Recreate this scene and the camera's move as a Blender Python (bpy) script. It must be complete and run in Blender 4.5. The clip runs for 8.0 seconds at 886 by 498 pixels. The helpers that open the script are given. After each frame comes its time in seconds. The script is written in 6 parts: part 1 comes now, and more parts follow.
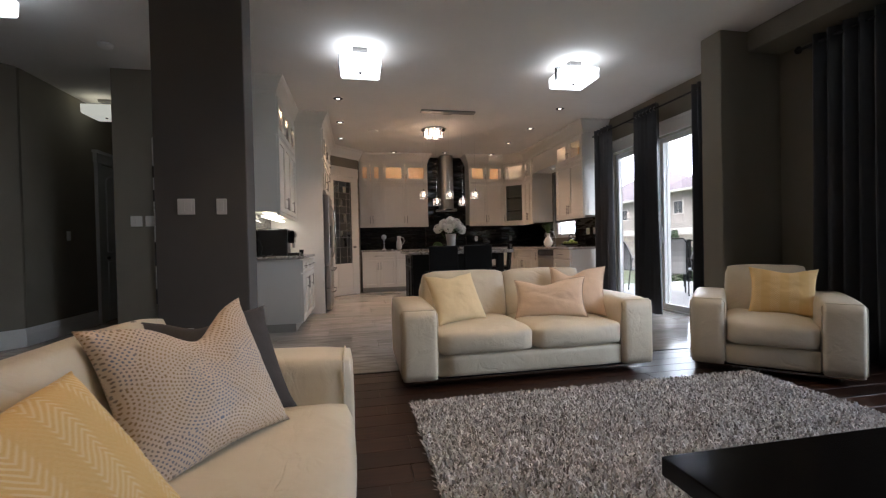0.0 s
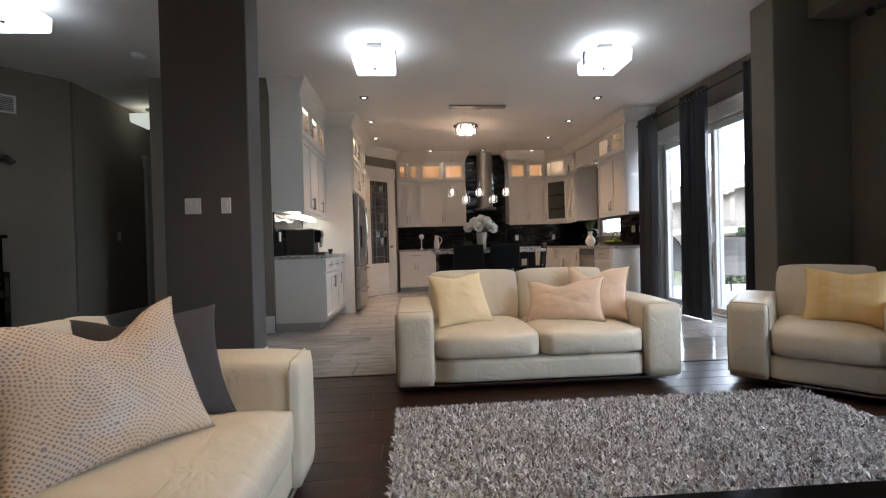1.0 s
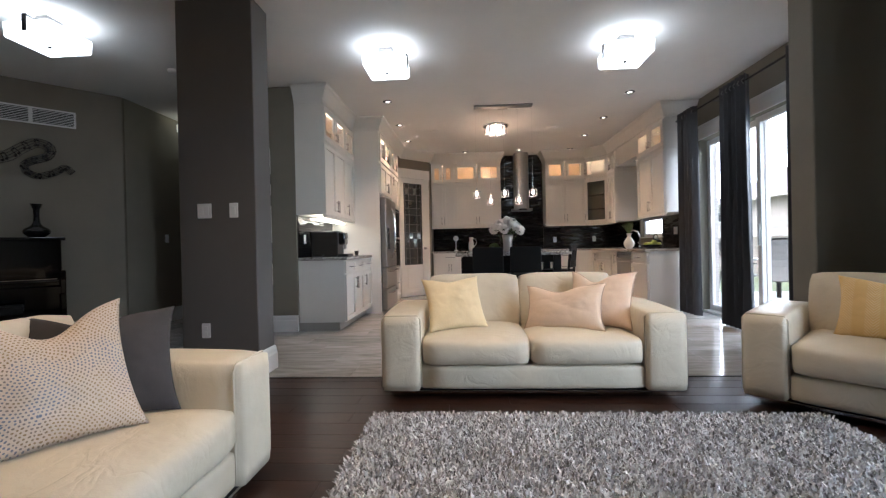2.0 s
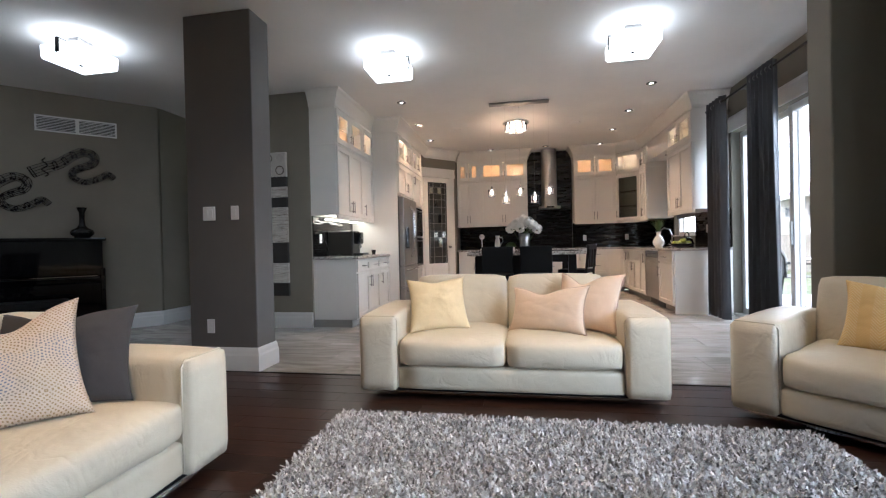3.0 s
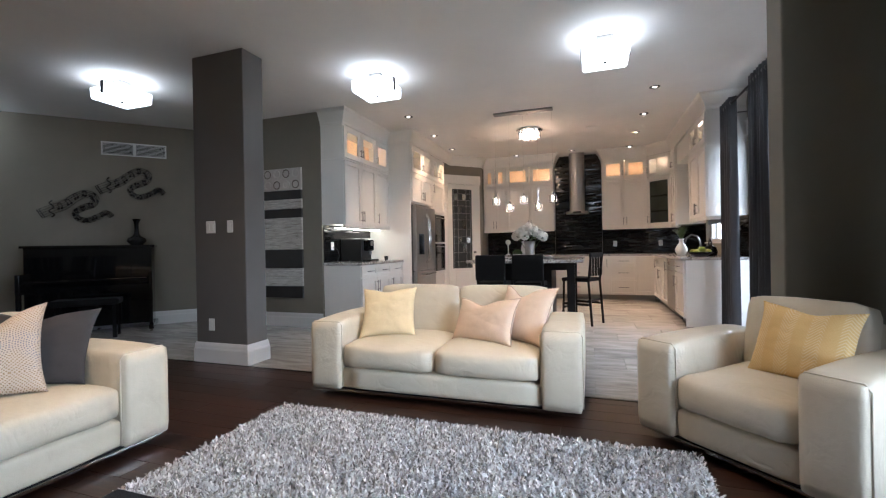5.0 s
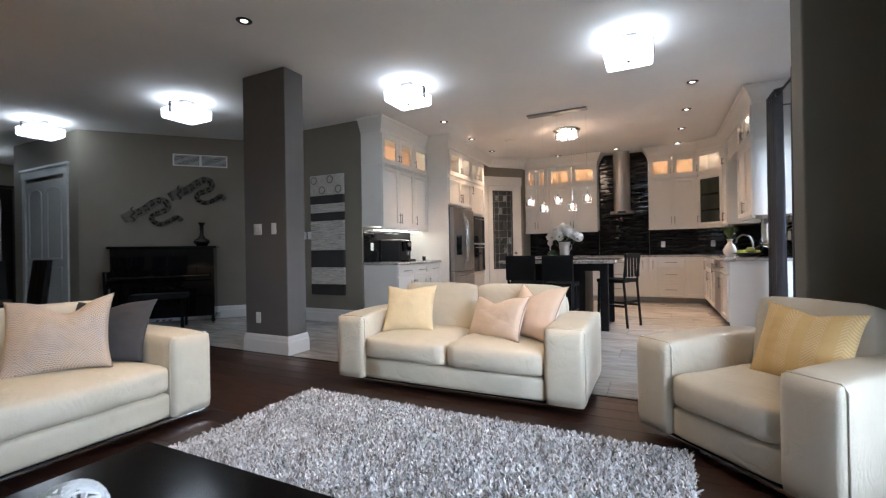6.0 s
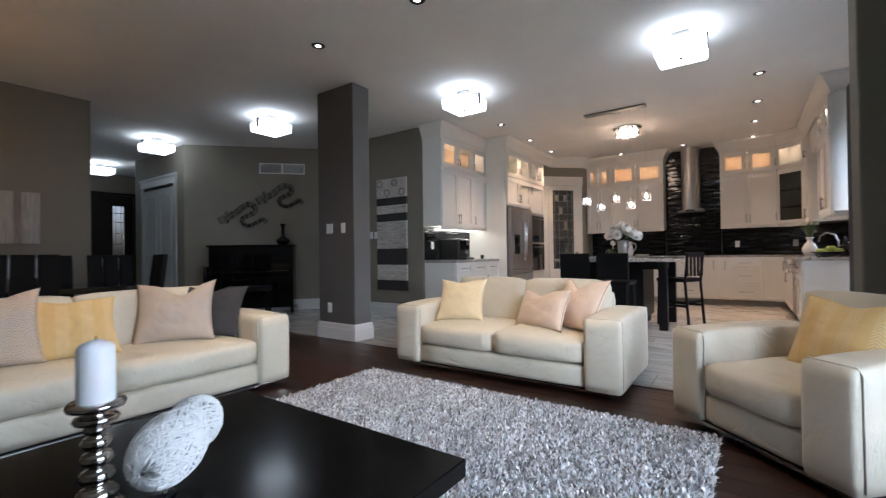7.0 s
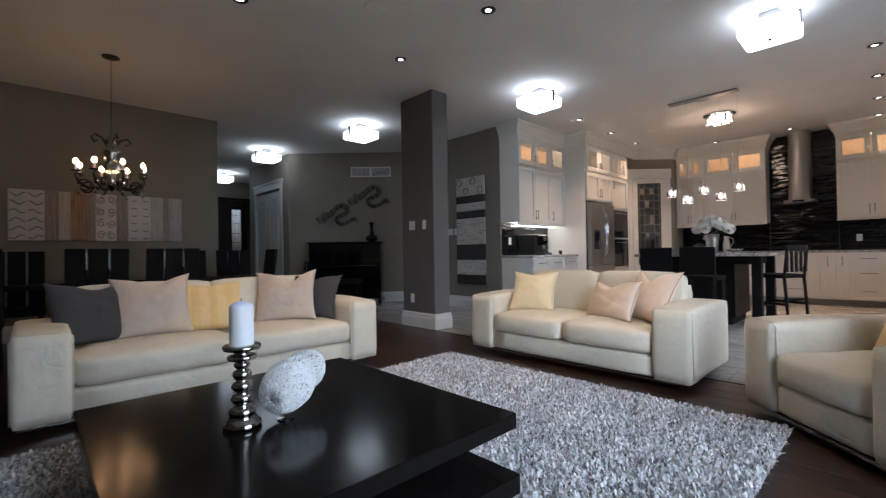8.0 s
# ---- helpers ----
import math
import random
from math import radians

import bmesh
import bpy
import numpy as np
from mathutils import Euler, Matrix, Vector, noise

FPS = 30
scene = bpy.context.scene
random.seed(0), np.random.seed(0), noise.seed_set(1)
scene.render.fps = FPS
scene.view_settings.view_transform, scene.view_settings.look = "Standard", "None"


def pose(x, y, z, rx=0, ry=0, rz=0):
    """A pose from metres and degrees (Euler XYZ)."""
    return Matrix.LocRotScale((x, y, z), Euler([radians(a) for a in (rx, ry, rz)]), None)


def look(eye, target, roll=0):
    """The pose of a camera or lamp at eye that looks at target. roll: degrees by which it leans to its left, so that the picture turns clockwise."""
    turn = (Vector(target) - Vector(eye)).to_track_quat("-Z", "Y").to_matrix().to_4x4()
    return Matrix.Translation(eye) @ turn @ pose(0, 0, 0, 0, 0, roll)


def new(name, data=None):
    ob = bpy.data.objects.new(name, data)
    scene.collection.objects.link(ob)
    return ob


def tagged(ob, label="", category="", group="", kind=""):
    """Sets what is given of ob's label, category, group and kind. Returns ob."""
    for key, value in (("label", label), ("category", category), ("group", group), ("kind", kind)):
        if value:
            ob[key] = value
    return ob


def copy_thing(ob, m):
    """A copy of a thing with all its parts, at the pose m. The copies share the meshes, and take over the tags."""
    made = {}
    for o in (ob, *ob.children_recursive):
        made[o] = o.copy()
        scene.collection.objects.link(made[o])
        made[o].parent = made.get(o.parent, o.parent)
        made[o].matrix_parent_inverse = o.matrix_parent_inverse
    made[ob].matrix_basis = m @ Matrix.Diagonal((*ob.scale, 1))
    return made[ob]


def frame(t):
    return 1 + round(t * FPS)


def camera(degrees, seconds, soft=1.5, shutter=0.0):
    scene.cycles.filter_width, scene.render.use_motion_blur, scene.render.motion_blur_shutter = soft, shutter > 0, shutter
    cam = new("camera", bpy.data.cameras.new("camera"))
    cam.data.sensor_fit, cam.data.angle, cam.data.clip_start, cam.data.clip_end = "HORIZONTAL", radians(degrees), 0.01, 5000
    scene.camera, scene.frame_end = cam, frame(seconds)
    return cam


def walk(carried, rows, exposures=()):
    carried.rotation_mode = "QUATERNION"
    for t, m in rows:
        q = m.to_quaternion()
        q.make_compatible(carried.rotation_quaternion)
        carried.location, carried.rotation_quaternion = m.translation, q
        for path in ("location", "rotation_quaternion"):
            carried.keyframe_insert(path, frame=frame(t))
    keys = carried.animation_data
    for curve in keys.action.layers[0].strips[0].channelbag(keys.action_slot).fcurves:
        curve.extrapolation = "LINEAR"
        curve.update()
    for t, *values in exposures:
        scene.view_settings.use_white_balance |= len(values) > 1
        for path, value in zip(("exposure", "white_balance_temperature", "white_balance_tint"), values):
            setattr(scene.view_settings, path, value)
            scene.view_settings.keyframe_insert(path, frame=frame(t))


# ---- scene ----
cam = camera(91.6, 8.0, 1.2, 0.4)
PATH = [
    (0, (0.037, 0.129, 1.033), (0.425, 2.091, 1.007), -1.3),
    (0.5, (0.237, 0.181, 1.023), (0.505, 2.163, 1.002), -1.4),
    (1, (0.468, 0.253, 1.004), (0.598, 2.249, 0.986), -1.5),
    (1.5, (0.713, 0.293, 0.99), (0.742, 2.293, 0.98), -1.4),
    (2, (0.928, 0.292, 1.013), (0.803, 2.288, 1.005), -1.3),
    (3.5, (1.655, 0.357, 1.036), (1.239, 2.313, 1.019), -1.3),
    (4, (1.895, 0.354, 1.056), (1.408, 2.294, 1.044), -1.2),
    (5.5, (2.566, 0.341, 1.11), (1.806, 2.191, 1.11), -1.0),
    (6, (2.725, 0.303, 1.083), (1.837, 2.096, 1.09), -1.0),
    (6.5, (2.874, 0.244, 1.053), (1.865, 1.971, 1.068), -0.9),
    (7, (2.995, 0.115, 1.025), (1.842, 1.75, 1.046), -0.8),
    (7.5, (3.111, 0.013, 0.998), (1.8, 1.523, 1.014), -0.9),
    (8, (3.247, -0.04, 0.975), (1.802, 1.342, 0.994), -0.9),
]
EXPOSURES = [(0.0, 1.74, 5680, 9), (0.5, 1.9, 5580, 8), (1.0, 2.07, 5480, 7), (2.0, 2.33, 5390, 7), (3.5, 2.59, 5330, 7), (5.5, 2.56, 5280, 7), (6.5, 2.5, 5270, 7), (7.0, 2.4, 5250, 7), (8.0, 2.15, 5230, 7)]
walk(cam, [(t, look(eye, target, roll)) for t, eye, target, roll in PATH], EXPOSURES)

# ---- world, sun, exposure ----
H = 3.07
world = bpy.data.worlds.new("world")
scene.world = world
world.use_nodes = True
wn = world.node_tree
sky = wn.nodes.new("ShaderNodeTexSky")
sky.sky_type = "NISHITA"
sky.sun_disc = False
sky.sun_elevation = radians(38)
sky.sun_rotation = radians(207)
sky.air_density, sky.dust_density, sky.ozone_density = 0.6, 9.0, 0.2
wn.nodes["Background"].inputs["Strength"].default_value = 0.09
wn.links.new(sky.outputs["Color"], wn.nodes["Background"].inputs["Color"])
sun = new("sun", bpy.data.lights.new("sun", "SUN"))
sun.data.energy, sun.data.angle, sun.data.color = 0.8, radians(14), (1.0, 0.97, 0.92)
sun.matrix_basis = look((0, 0, 20), (6, 12, 9.5))
sky_light = new("window_daylight", bpy.data.lights.new("window_daylight", "AREA"))
sky_light.data.shape, sky_light.data.size, sky_light.data.size_y = "RECTANGLE", 1.9, 2.2
sky_light.data.energy, sky_light.data.color = 3.5, (0.80, 0.90, 1.0)
sky_light.matrix_basis = look((4.44, 1.25, 1.45), (0, 1.25, 1.25))

# ---- materials ----
MATS = {}


def nodes_of(name):
    m = bpy.data.materials.new(name)
    m.use_nodes = True
    MATS[name] = m
    return m, m.node_tree, m.node_tree.nodes["Principled BSDF"]


def link(nt, a, b):
    nt.links.new(a, b)


def coords(nt, scale=(1, 1, 1), kind="Object"):
    tc = nt.nodes.new("ShaderNodeTexCoord")
    mp = nt.nodes.new("ShaderNodeMapping")
    mp.inputs["Scale"].default_value = scale
    link(nt, tc.outputs[kind], mp.inputs["Vector"])
    return mp.outputs["Vector"]


def tex_noise(nt, vec, scale, detail=4.0, rough=0.6, distortion=0.0):
    n = nt.nodes.new("ShaderNodeTexNoise")
    n.inputs["Scale"].default_value = scale
    n.inputs["Detail"].default_value = detail
    n.inputs["Roughness"].default_value = rough
    n.inputs["Distortion"].default_value = distortion
    if vec is not None:
        link(nt, vec, n.inputs["Vector"])
    return n.outputs["Fac"]


def ramp(nt, fac, stops):
    r = nt.nodes.new("ShaderNodeValToRGB")
    el = r.color_ramp.elements
    while len(el) < len(stops):
        el.new(0.5)
    for e, (p, c) in zip(el, stops):
        e.position = p
        e.color = (*c, 1)
    link(nt, fac, r.inputs["Fac"])
    return r.outputs["Color"]


def mixc(nt, fac, a, b, mode="MIX"):
    m = nt.nodes.new("ShaderNodeMix")
    m.data_type, m.blend_type = "RGBA", mode
    for sock, v in ((m.inputs[0], fac), (m.inputs[6], a), (m.inputs[7], b)):
        if hasattr(v, "links"):
            link(nt, v, sock)
        elif isinstance(v, (int, float)):
            sock.default_value = v
        else:
            sock.default_value = (*v, 1)
    return m.outputs[2]


def bump(nt, bsdf, height, strength=0.2, distance=0.01):
    b = nt.nodes.new("ShaderNodeBump")
    b.inputs["Strength"].default_value = strength
    b.inputs["Distance"].default_value = distance
    link(nt, height, b.inputs["Height"])
    link(nt, b.outputs["Normal"], bsdf.inputs["Normal"])


def shade(c, k):
    return tuple(min(1.0, v * k) for v in c)


def paint(name, col, rough=0.6, vary=0.06, grain=180, strength=0.08, coat=0.0):
    """Painted, cast or moulded surface: soft large blotches and a fine orange-peel grain."""
    m, nt, b = nodes_of(name)
    v = coords(nt)
    big = tex_noise(nt, v, 1.7, 5)
    link(nt, ramp(nt, big, [(0.3, shade(col, 1 - vary)), (0.7, shade(col, 1 + vary))]), b.inputs["Base Color"])
    b.inputs["Roughness"].default_value = rough
    b.inputs["Coat Weight"].default_value = coat
    bump(nt, b, tex_noise(nt, v, grain, 2), strength, 0.002)
    return m


def metal(name, col, rough=0.25, stretch=(1, 1, 1), vary=0.1):
    m, nt, b = nodes_of(name)
    v = coords(nt, stretch)
    n = tex_noise(nt, v, 40, 4)
    link(nt, ramp(nt, n, [(0.3, shade(col, 1 - vary)), (0.7, shade(col, 1 + vary))]), b.inputs["Base Color"])
    b.inputs["Metallic"].default_value = 1.0
    rr = nt.nodes.new("ShaderNodeMapRange")
    rr.inputs["To Min"].default_value, rr.inputs["To Max"].default_value = rough * 0.7, rough * 1.3
    link(nt, n, rr.inputs["Value"])
    link(nt, rr.outputs["Result"], b.inputs["Roughness"])
    return m


def fabric(name, col, col2=None, scale=420, rough=0.9, sheen=0.2, big=7):
    m, nt, b = nodes_of(name)
    v = coords(nt)
    w = tex_noise(nt, v, scale, 2)
    l = tex_noise(nt, v, big, 4)
    c = ramp(nt, w, [(0.3, shade(col, 0.85)), (0.7, col2 or shade(col, 1.12))])
    link(nt, mixc(nt, 0.25, c, ramp(nt, l, [(0.3, shade(col, 0.8)), (0.7, shade(col, 1.15))])), b.inputs["Base Color"])
    b.inputs["Roughness"].default_value = rough
    b.inputs["Sheen Weight"].default_value = sheen
    bump(nt, b, w, 0.25, 0.002)
    return m


def glow(name, col, strength):
    m, nt, b = nodes_of(name)
    b.inputs["Base Color"].default_value = (*col, 1)
    b.inputs["Emission Color"].default_value = (*col, 1)
    b.inputs["Emission Strength"].default_value = strength
    b.inputs["Roughness"].default_value = 0.4
    return m


def glass(name, col=(1, 1, 1), rough=0.02, ior=1.45):
    m, nt, b = nodes_of(name)
    b.inputs["Base Color"].default_value = (*col, 1)
    b.inputs["Transmission Weight"].default_value = 1.0
    b.inputs["Roughness"].default_value = rough
    b.inputs["IOR"].default_value = ior
    return m


def leather_mat():
    m, nt, b = nodes_of("cream_leather")
    v = coords(nt)
    big = tex_noise(nt, v, 2.2, 5)
    link(nt, ramp(nt, big, [(0.3, (0.62, 0.55, 0.425)), (0.7, (0.71, 0.64, 0.51))]), b.inputs["Base Color"])
    b.inputs["Roughness"].default_value = 0.42
    b.inputs["Specular IOR Level"].default_value = 0.45
    vor = nt.nodes.new("ShaderNodeTexVoronoi")
    vor.inputs["Scale"].default_value = 260
    link(nt, v, vor.inputs["Vector"])
    soft = tex_noise(nt, v, 9, 4, 0.5, 0.6)
    add = nt.nodes.new("ShaderNodeMath")
    add.operation = "MULTIPLY_ADD"
    add.inputs[1].default_value = 0.06
    link(nt, vor.outputs["Distance"], add.inputs[0])
    link(nt, soft, add.inputs[2])
    crease = tex_noise(nt, coords(nt, (1.0, 1.7, 1.0)), 6.5, 2, 0.45, 1.4)
    fold = ramp(nt, crease, [(0.36, (0, 0, 0)), (0.5, (1, 1, 1)), (0.64, (0, 0, 0))])
    where = ramp(nt, tex_noise(nt, v, 2.6, 2), [(0.48, (0, 0, 0)), (0.70, (0.5, 0.5, 0.5))])
    both = mixc(nt, 1.0, fold, where, "MULTIPLY")
    low = nt.nodes.new("ShaderNodeMath")
    low.operation = "SUBTRACT"
    link(nt, add.outputs[0], low.inputs[0])
    link(nt, both, low.inputs[1])
    bump(nt, b, low.outputs[0], 0.5, 0.012)
    return m


def wood_floor_mat():
    m, nt, b = nodes_of("dark_walnut_plank")
    v = coords(nt, (1.2, 14, 14))
    oi = nt.nodes.new("ShaderNodeObjectInfo")
    off = nt.nodes.new("ShaderNodeVectorMath")
    off.operation = "ADD"
    mul = nt.nodes.new("ShaderNodeMath")
    mul.operation = "MULTIPLY"
    mul.inputs[1].default_value = 37.0
    link(nt, oi.outputs["Random"], mul.inputs[0])
    link(nt, v, off.inputs[0])
    link(nt, mul.outputs[0], off.inputs[1])
    g = tex_noise(nt, off.outputs[0], 3.0, 6, 0.65, 0.8)
    c = ramp(nt, g, [(0.3, (0.012, 0.006, 0.004)), (0.55, (0.030, 0.0135, 0.0085)), (0.75, (0.058, 0.026, 0.015))])
    tone = ramp(nt, oi.outputs["Random"], [(0.0, (0.75, 0.75, 0.75)), (1.0, (1.3, 1.2, 1.15))])
    link(nt, mixc(nt, 1.0, c, tone, "MULTIPLY"), b.inputs["Base Color"])
    b.inputs["Roughness"].default_value = 0.33
    b.inputs["Specular IOR Level"].default_value = 0.4
    bump(nt, b, g, 0.12, 0.003)
    return m


def tile_mat():
    m, nt, b = nodes_of("streaked_porcelain_tile")
    v = coords(nt, (1.0, 5.0, 1.0))
    oi = nt.nodes.new("ShaderNodeObjectInfo")
    mul = nt.nodes.new("ShaderNodeMath")
    mul.operation = "MULTIPLY"
    mul.inputs[1].default_value = 61.0
    link(nt, oi.outputs["Random"], mul.inputs[0])
    off = nt.nodes.new("ShaderNodeVectorMath")
    off.operation = "ADD"
    link(nt, v, off.inputs[0])
    link(nt, mul.outputs[0], off.inputs[1])
    g = tex_noise(nt, off.outputs[0], 1.6, 6, 0.6, 1.4)
    c = ramp(nt, g, [(0.28, (0.27, 0.255, 0.24)), (0.5, (0.43, 0.41, 0.385)), (0.72, (0.56, 0.545, 0.52))])
    tone = ramp(nt, oi.outputs["Random"], [(0.0, (0.84, 0.84, 0.85)), (1.0, (1.08, 1.06, 1.04))])
    link(nt, mixc(nt, 1.0, c, tone, "MULTIPLY"), b.inputs["Base Color"])
    b.inputs["Roughness"].default_value = 0.12
    return m


def granite_mat():
    m, nt, b = nodes_of("veined_granite")
    v = coords(nt, (2.0, 2.0, 2.0))
    g = tex_noise(nt, v, 5, 8, 0.7, 2.5)
    f = tex_noise(nt, v, 60, 3)
    c = ramp(nt, g, [(0.35, (0.035, 0.03, 0.028)), (0.47, (0.25, 0.22, 0.2)), (0.55, (0.62, 0.6, 0.57)), (0.66, (0.16, 0.12, 0.1))])
    link(nt, mixc(nt, 0.3, c, ramp(nt, f, [(0.4, (0.05, 0.05, 0.05)), (0.6, (0.6, 0.57, 0.53))])), b.inputs["Base Color"])
    b.inputs["Roughness"].default_value = 0.12
    return m


def rug_mat():
    m, nt, b = nodes_of("grey_shag_pile")
    geo = nt.nodes.new("ShaderNodeNewGeometry")
    v = coords(nt)
    c = ramp(nt, geo.outputs["Random Per Island"], [(0.0, (0.13, 0.125, 0.13)), (0.2, (0.36, 0.33, 0.31)), (0.45, (0.54, 0.54, 0.56)), (0.7, (0.68, 0.68, 0.695)), (1.0, (0.88, 0.87, 0.87))])
    l = tex_noise(nt, v, 5, 3)
    link(nt, mixc(nt, 1.0, c, ramp(nt, l, [(0.3, (0.85, 0.84, 0.84)), (0.7, (1.1, 1.1, 1.1))]), "MULTIPLY"), b.inputs["Base Color"])
    b.inputs["Roughness"].default_value = 0.55
    b.inputs["Sheen Weight"].default_value = 0.3
    return m


def black_tile_mat():
    m, nt, b = nodes_of("black_glass_mosaic")
    geo = nt.nodes.new("ShaderNodeNewGeometry")
    link(nt, ramp(nt, geo.outputs["Random Per Island"], [(0, (0.004, 0.004, 0.004)), (1, (0.02, 0.018, 0.017))]), b.inputs["Base Color"])
    b.inputs["Roughness"].default_value = 0.06
    return m


paint("taupe_wall", (0.215, 0.195, 0.152), 0.75)
paint("charcoal_wall", (0.125, 0.116, 0.107), 0.7)
paint("white_ceiling", (0.76, 0.745, 0.72), 0.85, 0.03, 90, 0.3)
paint("white_trim", (0.74, 0.73, 0.71), 0.4, 0.02)
paint("white_cabinet", (0.74, 0.715, 0.67), 0.38, 0.025)
# orange base colour: warm strip light put into the cabinet backs
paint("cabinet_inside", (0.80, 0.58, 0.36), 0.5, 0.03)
paint("toe_kick", (0.35, 0.33, 0.30), 0.5)
paint("grout", (0.30, 0.29, 0.27), 0.8)
paint("subfloor", (0.01, 0.007, 0.005), 0.7)
paint("black_lacquer", (0.006, 0.006, 0.0065), 0.09, 0.1, 20, 0.0, 0.6)
paint("espresso_wood", (0.011, 0.009, 0.008), 0.3, 0.25, 60, 0.05)
paint("espresso_top", (0.006, 0.005, 0.0045), 0.15, 0.25, 60, 0.04)
paint("black_wood", (0.007, 0.0065, 0.007), 0.45, 0.2, 60)
paint("black_plastic", (0.012, 0.012, 0.012), 0.35)
paint("white_plastic", (0.75, 0.74, 0.72), 0.35, 0.02)
paint("door_paint", (0.50, 0.51, 0.50), 0.4, 0.03)
paint("dark_stain_door", (0.014, 0.011, 0.009), 0.35, 0.2)
paint("white_ceramic", (0.80, 0.79, 0.77), 0.15, 0.02)
paint("ivory_keys", (0.75, 0.72, 0.62), 0.3)
paint("black_void", (0.01, 0.01, 0.01), 0.9)
metal("brushed_steel", (0.42, 0.405, 0.39), 0.36, (1, 1, 0.05))
metal("dark_steel", (0.20, 0.195, 0.19), 0.3, (1, 1, 0.05))
metal("chrome", (0.75, 0.75, 0.75), 0.07)
metal("nickel", (0.30, 0.29, 0.28), 0.3)
metal("brushed_bar", (0.30, 0.30, 0.30), 0.55)
metal("antique_silver", (0.50, 0.46, 0.42), 0.12, (1, 1, 1), 0.3)
metal("bevel_glass", (0.42, 0.45, 0.45), 0.12)
paint("smoked_pane", (0.05, 0.054, 0.054), 0.12, 0.3, 25, 0.35, 0.4)
metal("wrought_metal", (0.035, 0.033, 0.032), 0.35)
fabric("charcoal_curtain", (0.040, 0.041, 0.047), None, 350, 0.36, 0.1)
fabric("charcoal_linen", (0.052, 0.049, 0.051), None, 420, 0.9, 0.04)
fabric("yellow_cotton", (0.76, 0.62, 0.38), None, 420, 0.9, 0.08)
fabric("blush_cotton", (0.78, 0.61, 0.47), None, 420, 0.9, 0.08)
fabric("blush_cord", (0.55, 0.40, 0.30), None, 420, 0.9, 0.05)
fabric("black_upholstery", (0.006, 0.0055, 0.0055), None, 300, 0.75, 0.0)
for name in ("espresso_top", "espresso_wood", "black_wood", "black_lacquer", "black_upholstery", "dark_stain_door"):
    MATS[name].node_tree.nodes["Principled BSDF"].inputs["Specular IOR Level"].default_value = 0.2
leather_mat(), wood_floor_mat(), tile_mat(), granite_mat(), rug_mat(), black_tile_mat()
glow("lamp_glass", (1.0, 0.985, 0.96), 0.9)
glow("dim_lamp_glass", (1.0, 0.93, 0.74), 0.15)
glow("pot_lamp", (1.0, 0.88, 0.72), 1.1)
glow("warm_bulb", (1.0, 0.52, 0.20), 11.0)
glow("crystal_lamp", (1.0, 0.78, 0.60), 1.2)
glow("cabinet_strip", (1.0, 0.68, 0.42), 3.6)
glow("under_cabinet_strip", (1.0, 0.86, 0.66), 2.2)
glass("clear_glass"), glass("crystal", (1, 0.97, 0.95), 0.0, 1.5)
glass("frosted_glass", (0.30, 0.33, 0.31), 0.12)

# ---- building helpers ----


def thing(name, m, label="", category="", group="", kind=""):
    ob = new(name)
    ob.empty_display_size = 0.1
    ob.matrix_basis = m
    return tagged(ob, label, category, group, kind)


def part(name, bm, mat, parent=None, label="", smooth=False, kind=""):
    me = bpy.data.meshes.new(name)
    bm.normal_update()
    bm.to_mesh(me)
    bm.free()
    for mm in (mat if isinstance(mat, (list, tuple)) else [mat]):
        me.materials.append(MATS[mm])
    if smooth:
        me.polygons.foreach_set("use_smooth", [True] * len(me.polygons))
    ob = new(name, me)
    ob.parent = parent
    if label:
        ob["label"] = label
    if kind:
        ob["kind"] = kind
    return ob


def structure(name, bm, mat, label, category=""):
    return tagged(part(name, bm, mat), label, category or name.rstrip("_0123456789").replace("_", " "), "", "structure")


def box(bm, x0, y0, z0, x1, y1, z1, bev=0.0, seg=1, mi=0):
    vs = [bm.verts.new((x, y, z)) for z in (z0, z1) for y in (y0, y1) for x in (x0, x1)]
    fs = [bm.faces.new([vs[i] for i in f]) for f in ((0, 2, 3, 1), (4, 5, 7, 6), (0, 1, 5, 4), (2, 6, 7, 3), (0, 4, 6, 2), (1, 3, 7, 5))]
    for f in fs:
        f.material_index = mi
    if bev > 0:
        es = list({e for f in fs for e in f.edges})
        r = bmesh.ops.bevel(bm, geom=es, offset=bev, segments=seg, affect="EDGES", profile=0.5, clamp_overlap=True)
        for f in r["faces"]:
            f.material_index = mi
    return bm


def B(x0, y0, z0, x1, y1, z1, bev=0.0, seg=1):
    return box(bmesh.new(), x0, y0, z0, x1, y1, z1, bev, seg)


def lathe(bm, prof, n=24, centre=(0, 0, 0), m=None):
    """Turn a profile of (radius, height) round the z axis."""
    rings = []
    for r, z in prof:
        ring = []
        for i in range(n):
            a = 2 * math.pi * i / n
            p = Vector((r * math.cos(a), r * math.sin(a), z))
            if m is not None:
                p = m @ p
            ring.append(bm.verts.new(p + Vector(centre)))
        rings.append(ring)
    for a, b in zip(rings, rings[1:]):
        for i in range(n):
            bm.faces.new((a[i], a[(i + 1) % n], b[(i + 1) % n], b[i]))
    for ring, flip in ((rings[0], True), (rings[-1], False)):
        if (ring[0].co - ring[n // 2].co).length > 1e-4:
            bm.faces.new(ring[::-1] if flip else ring)
    return bm


def L(prof, n=24, centre=(0, 0, 0), m=None):
    return lathe(bmesh.new(), prof, n, centre, m)


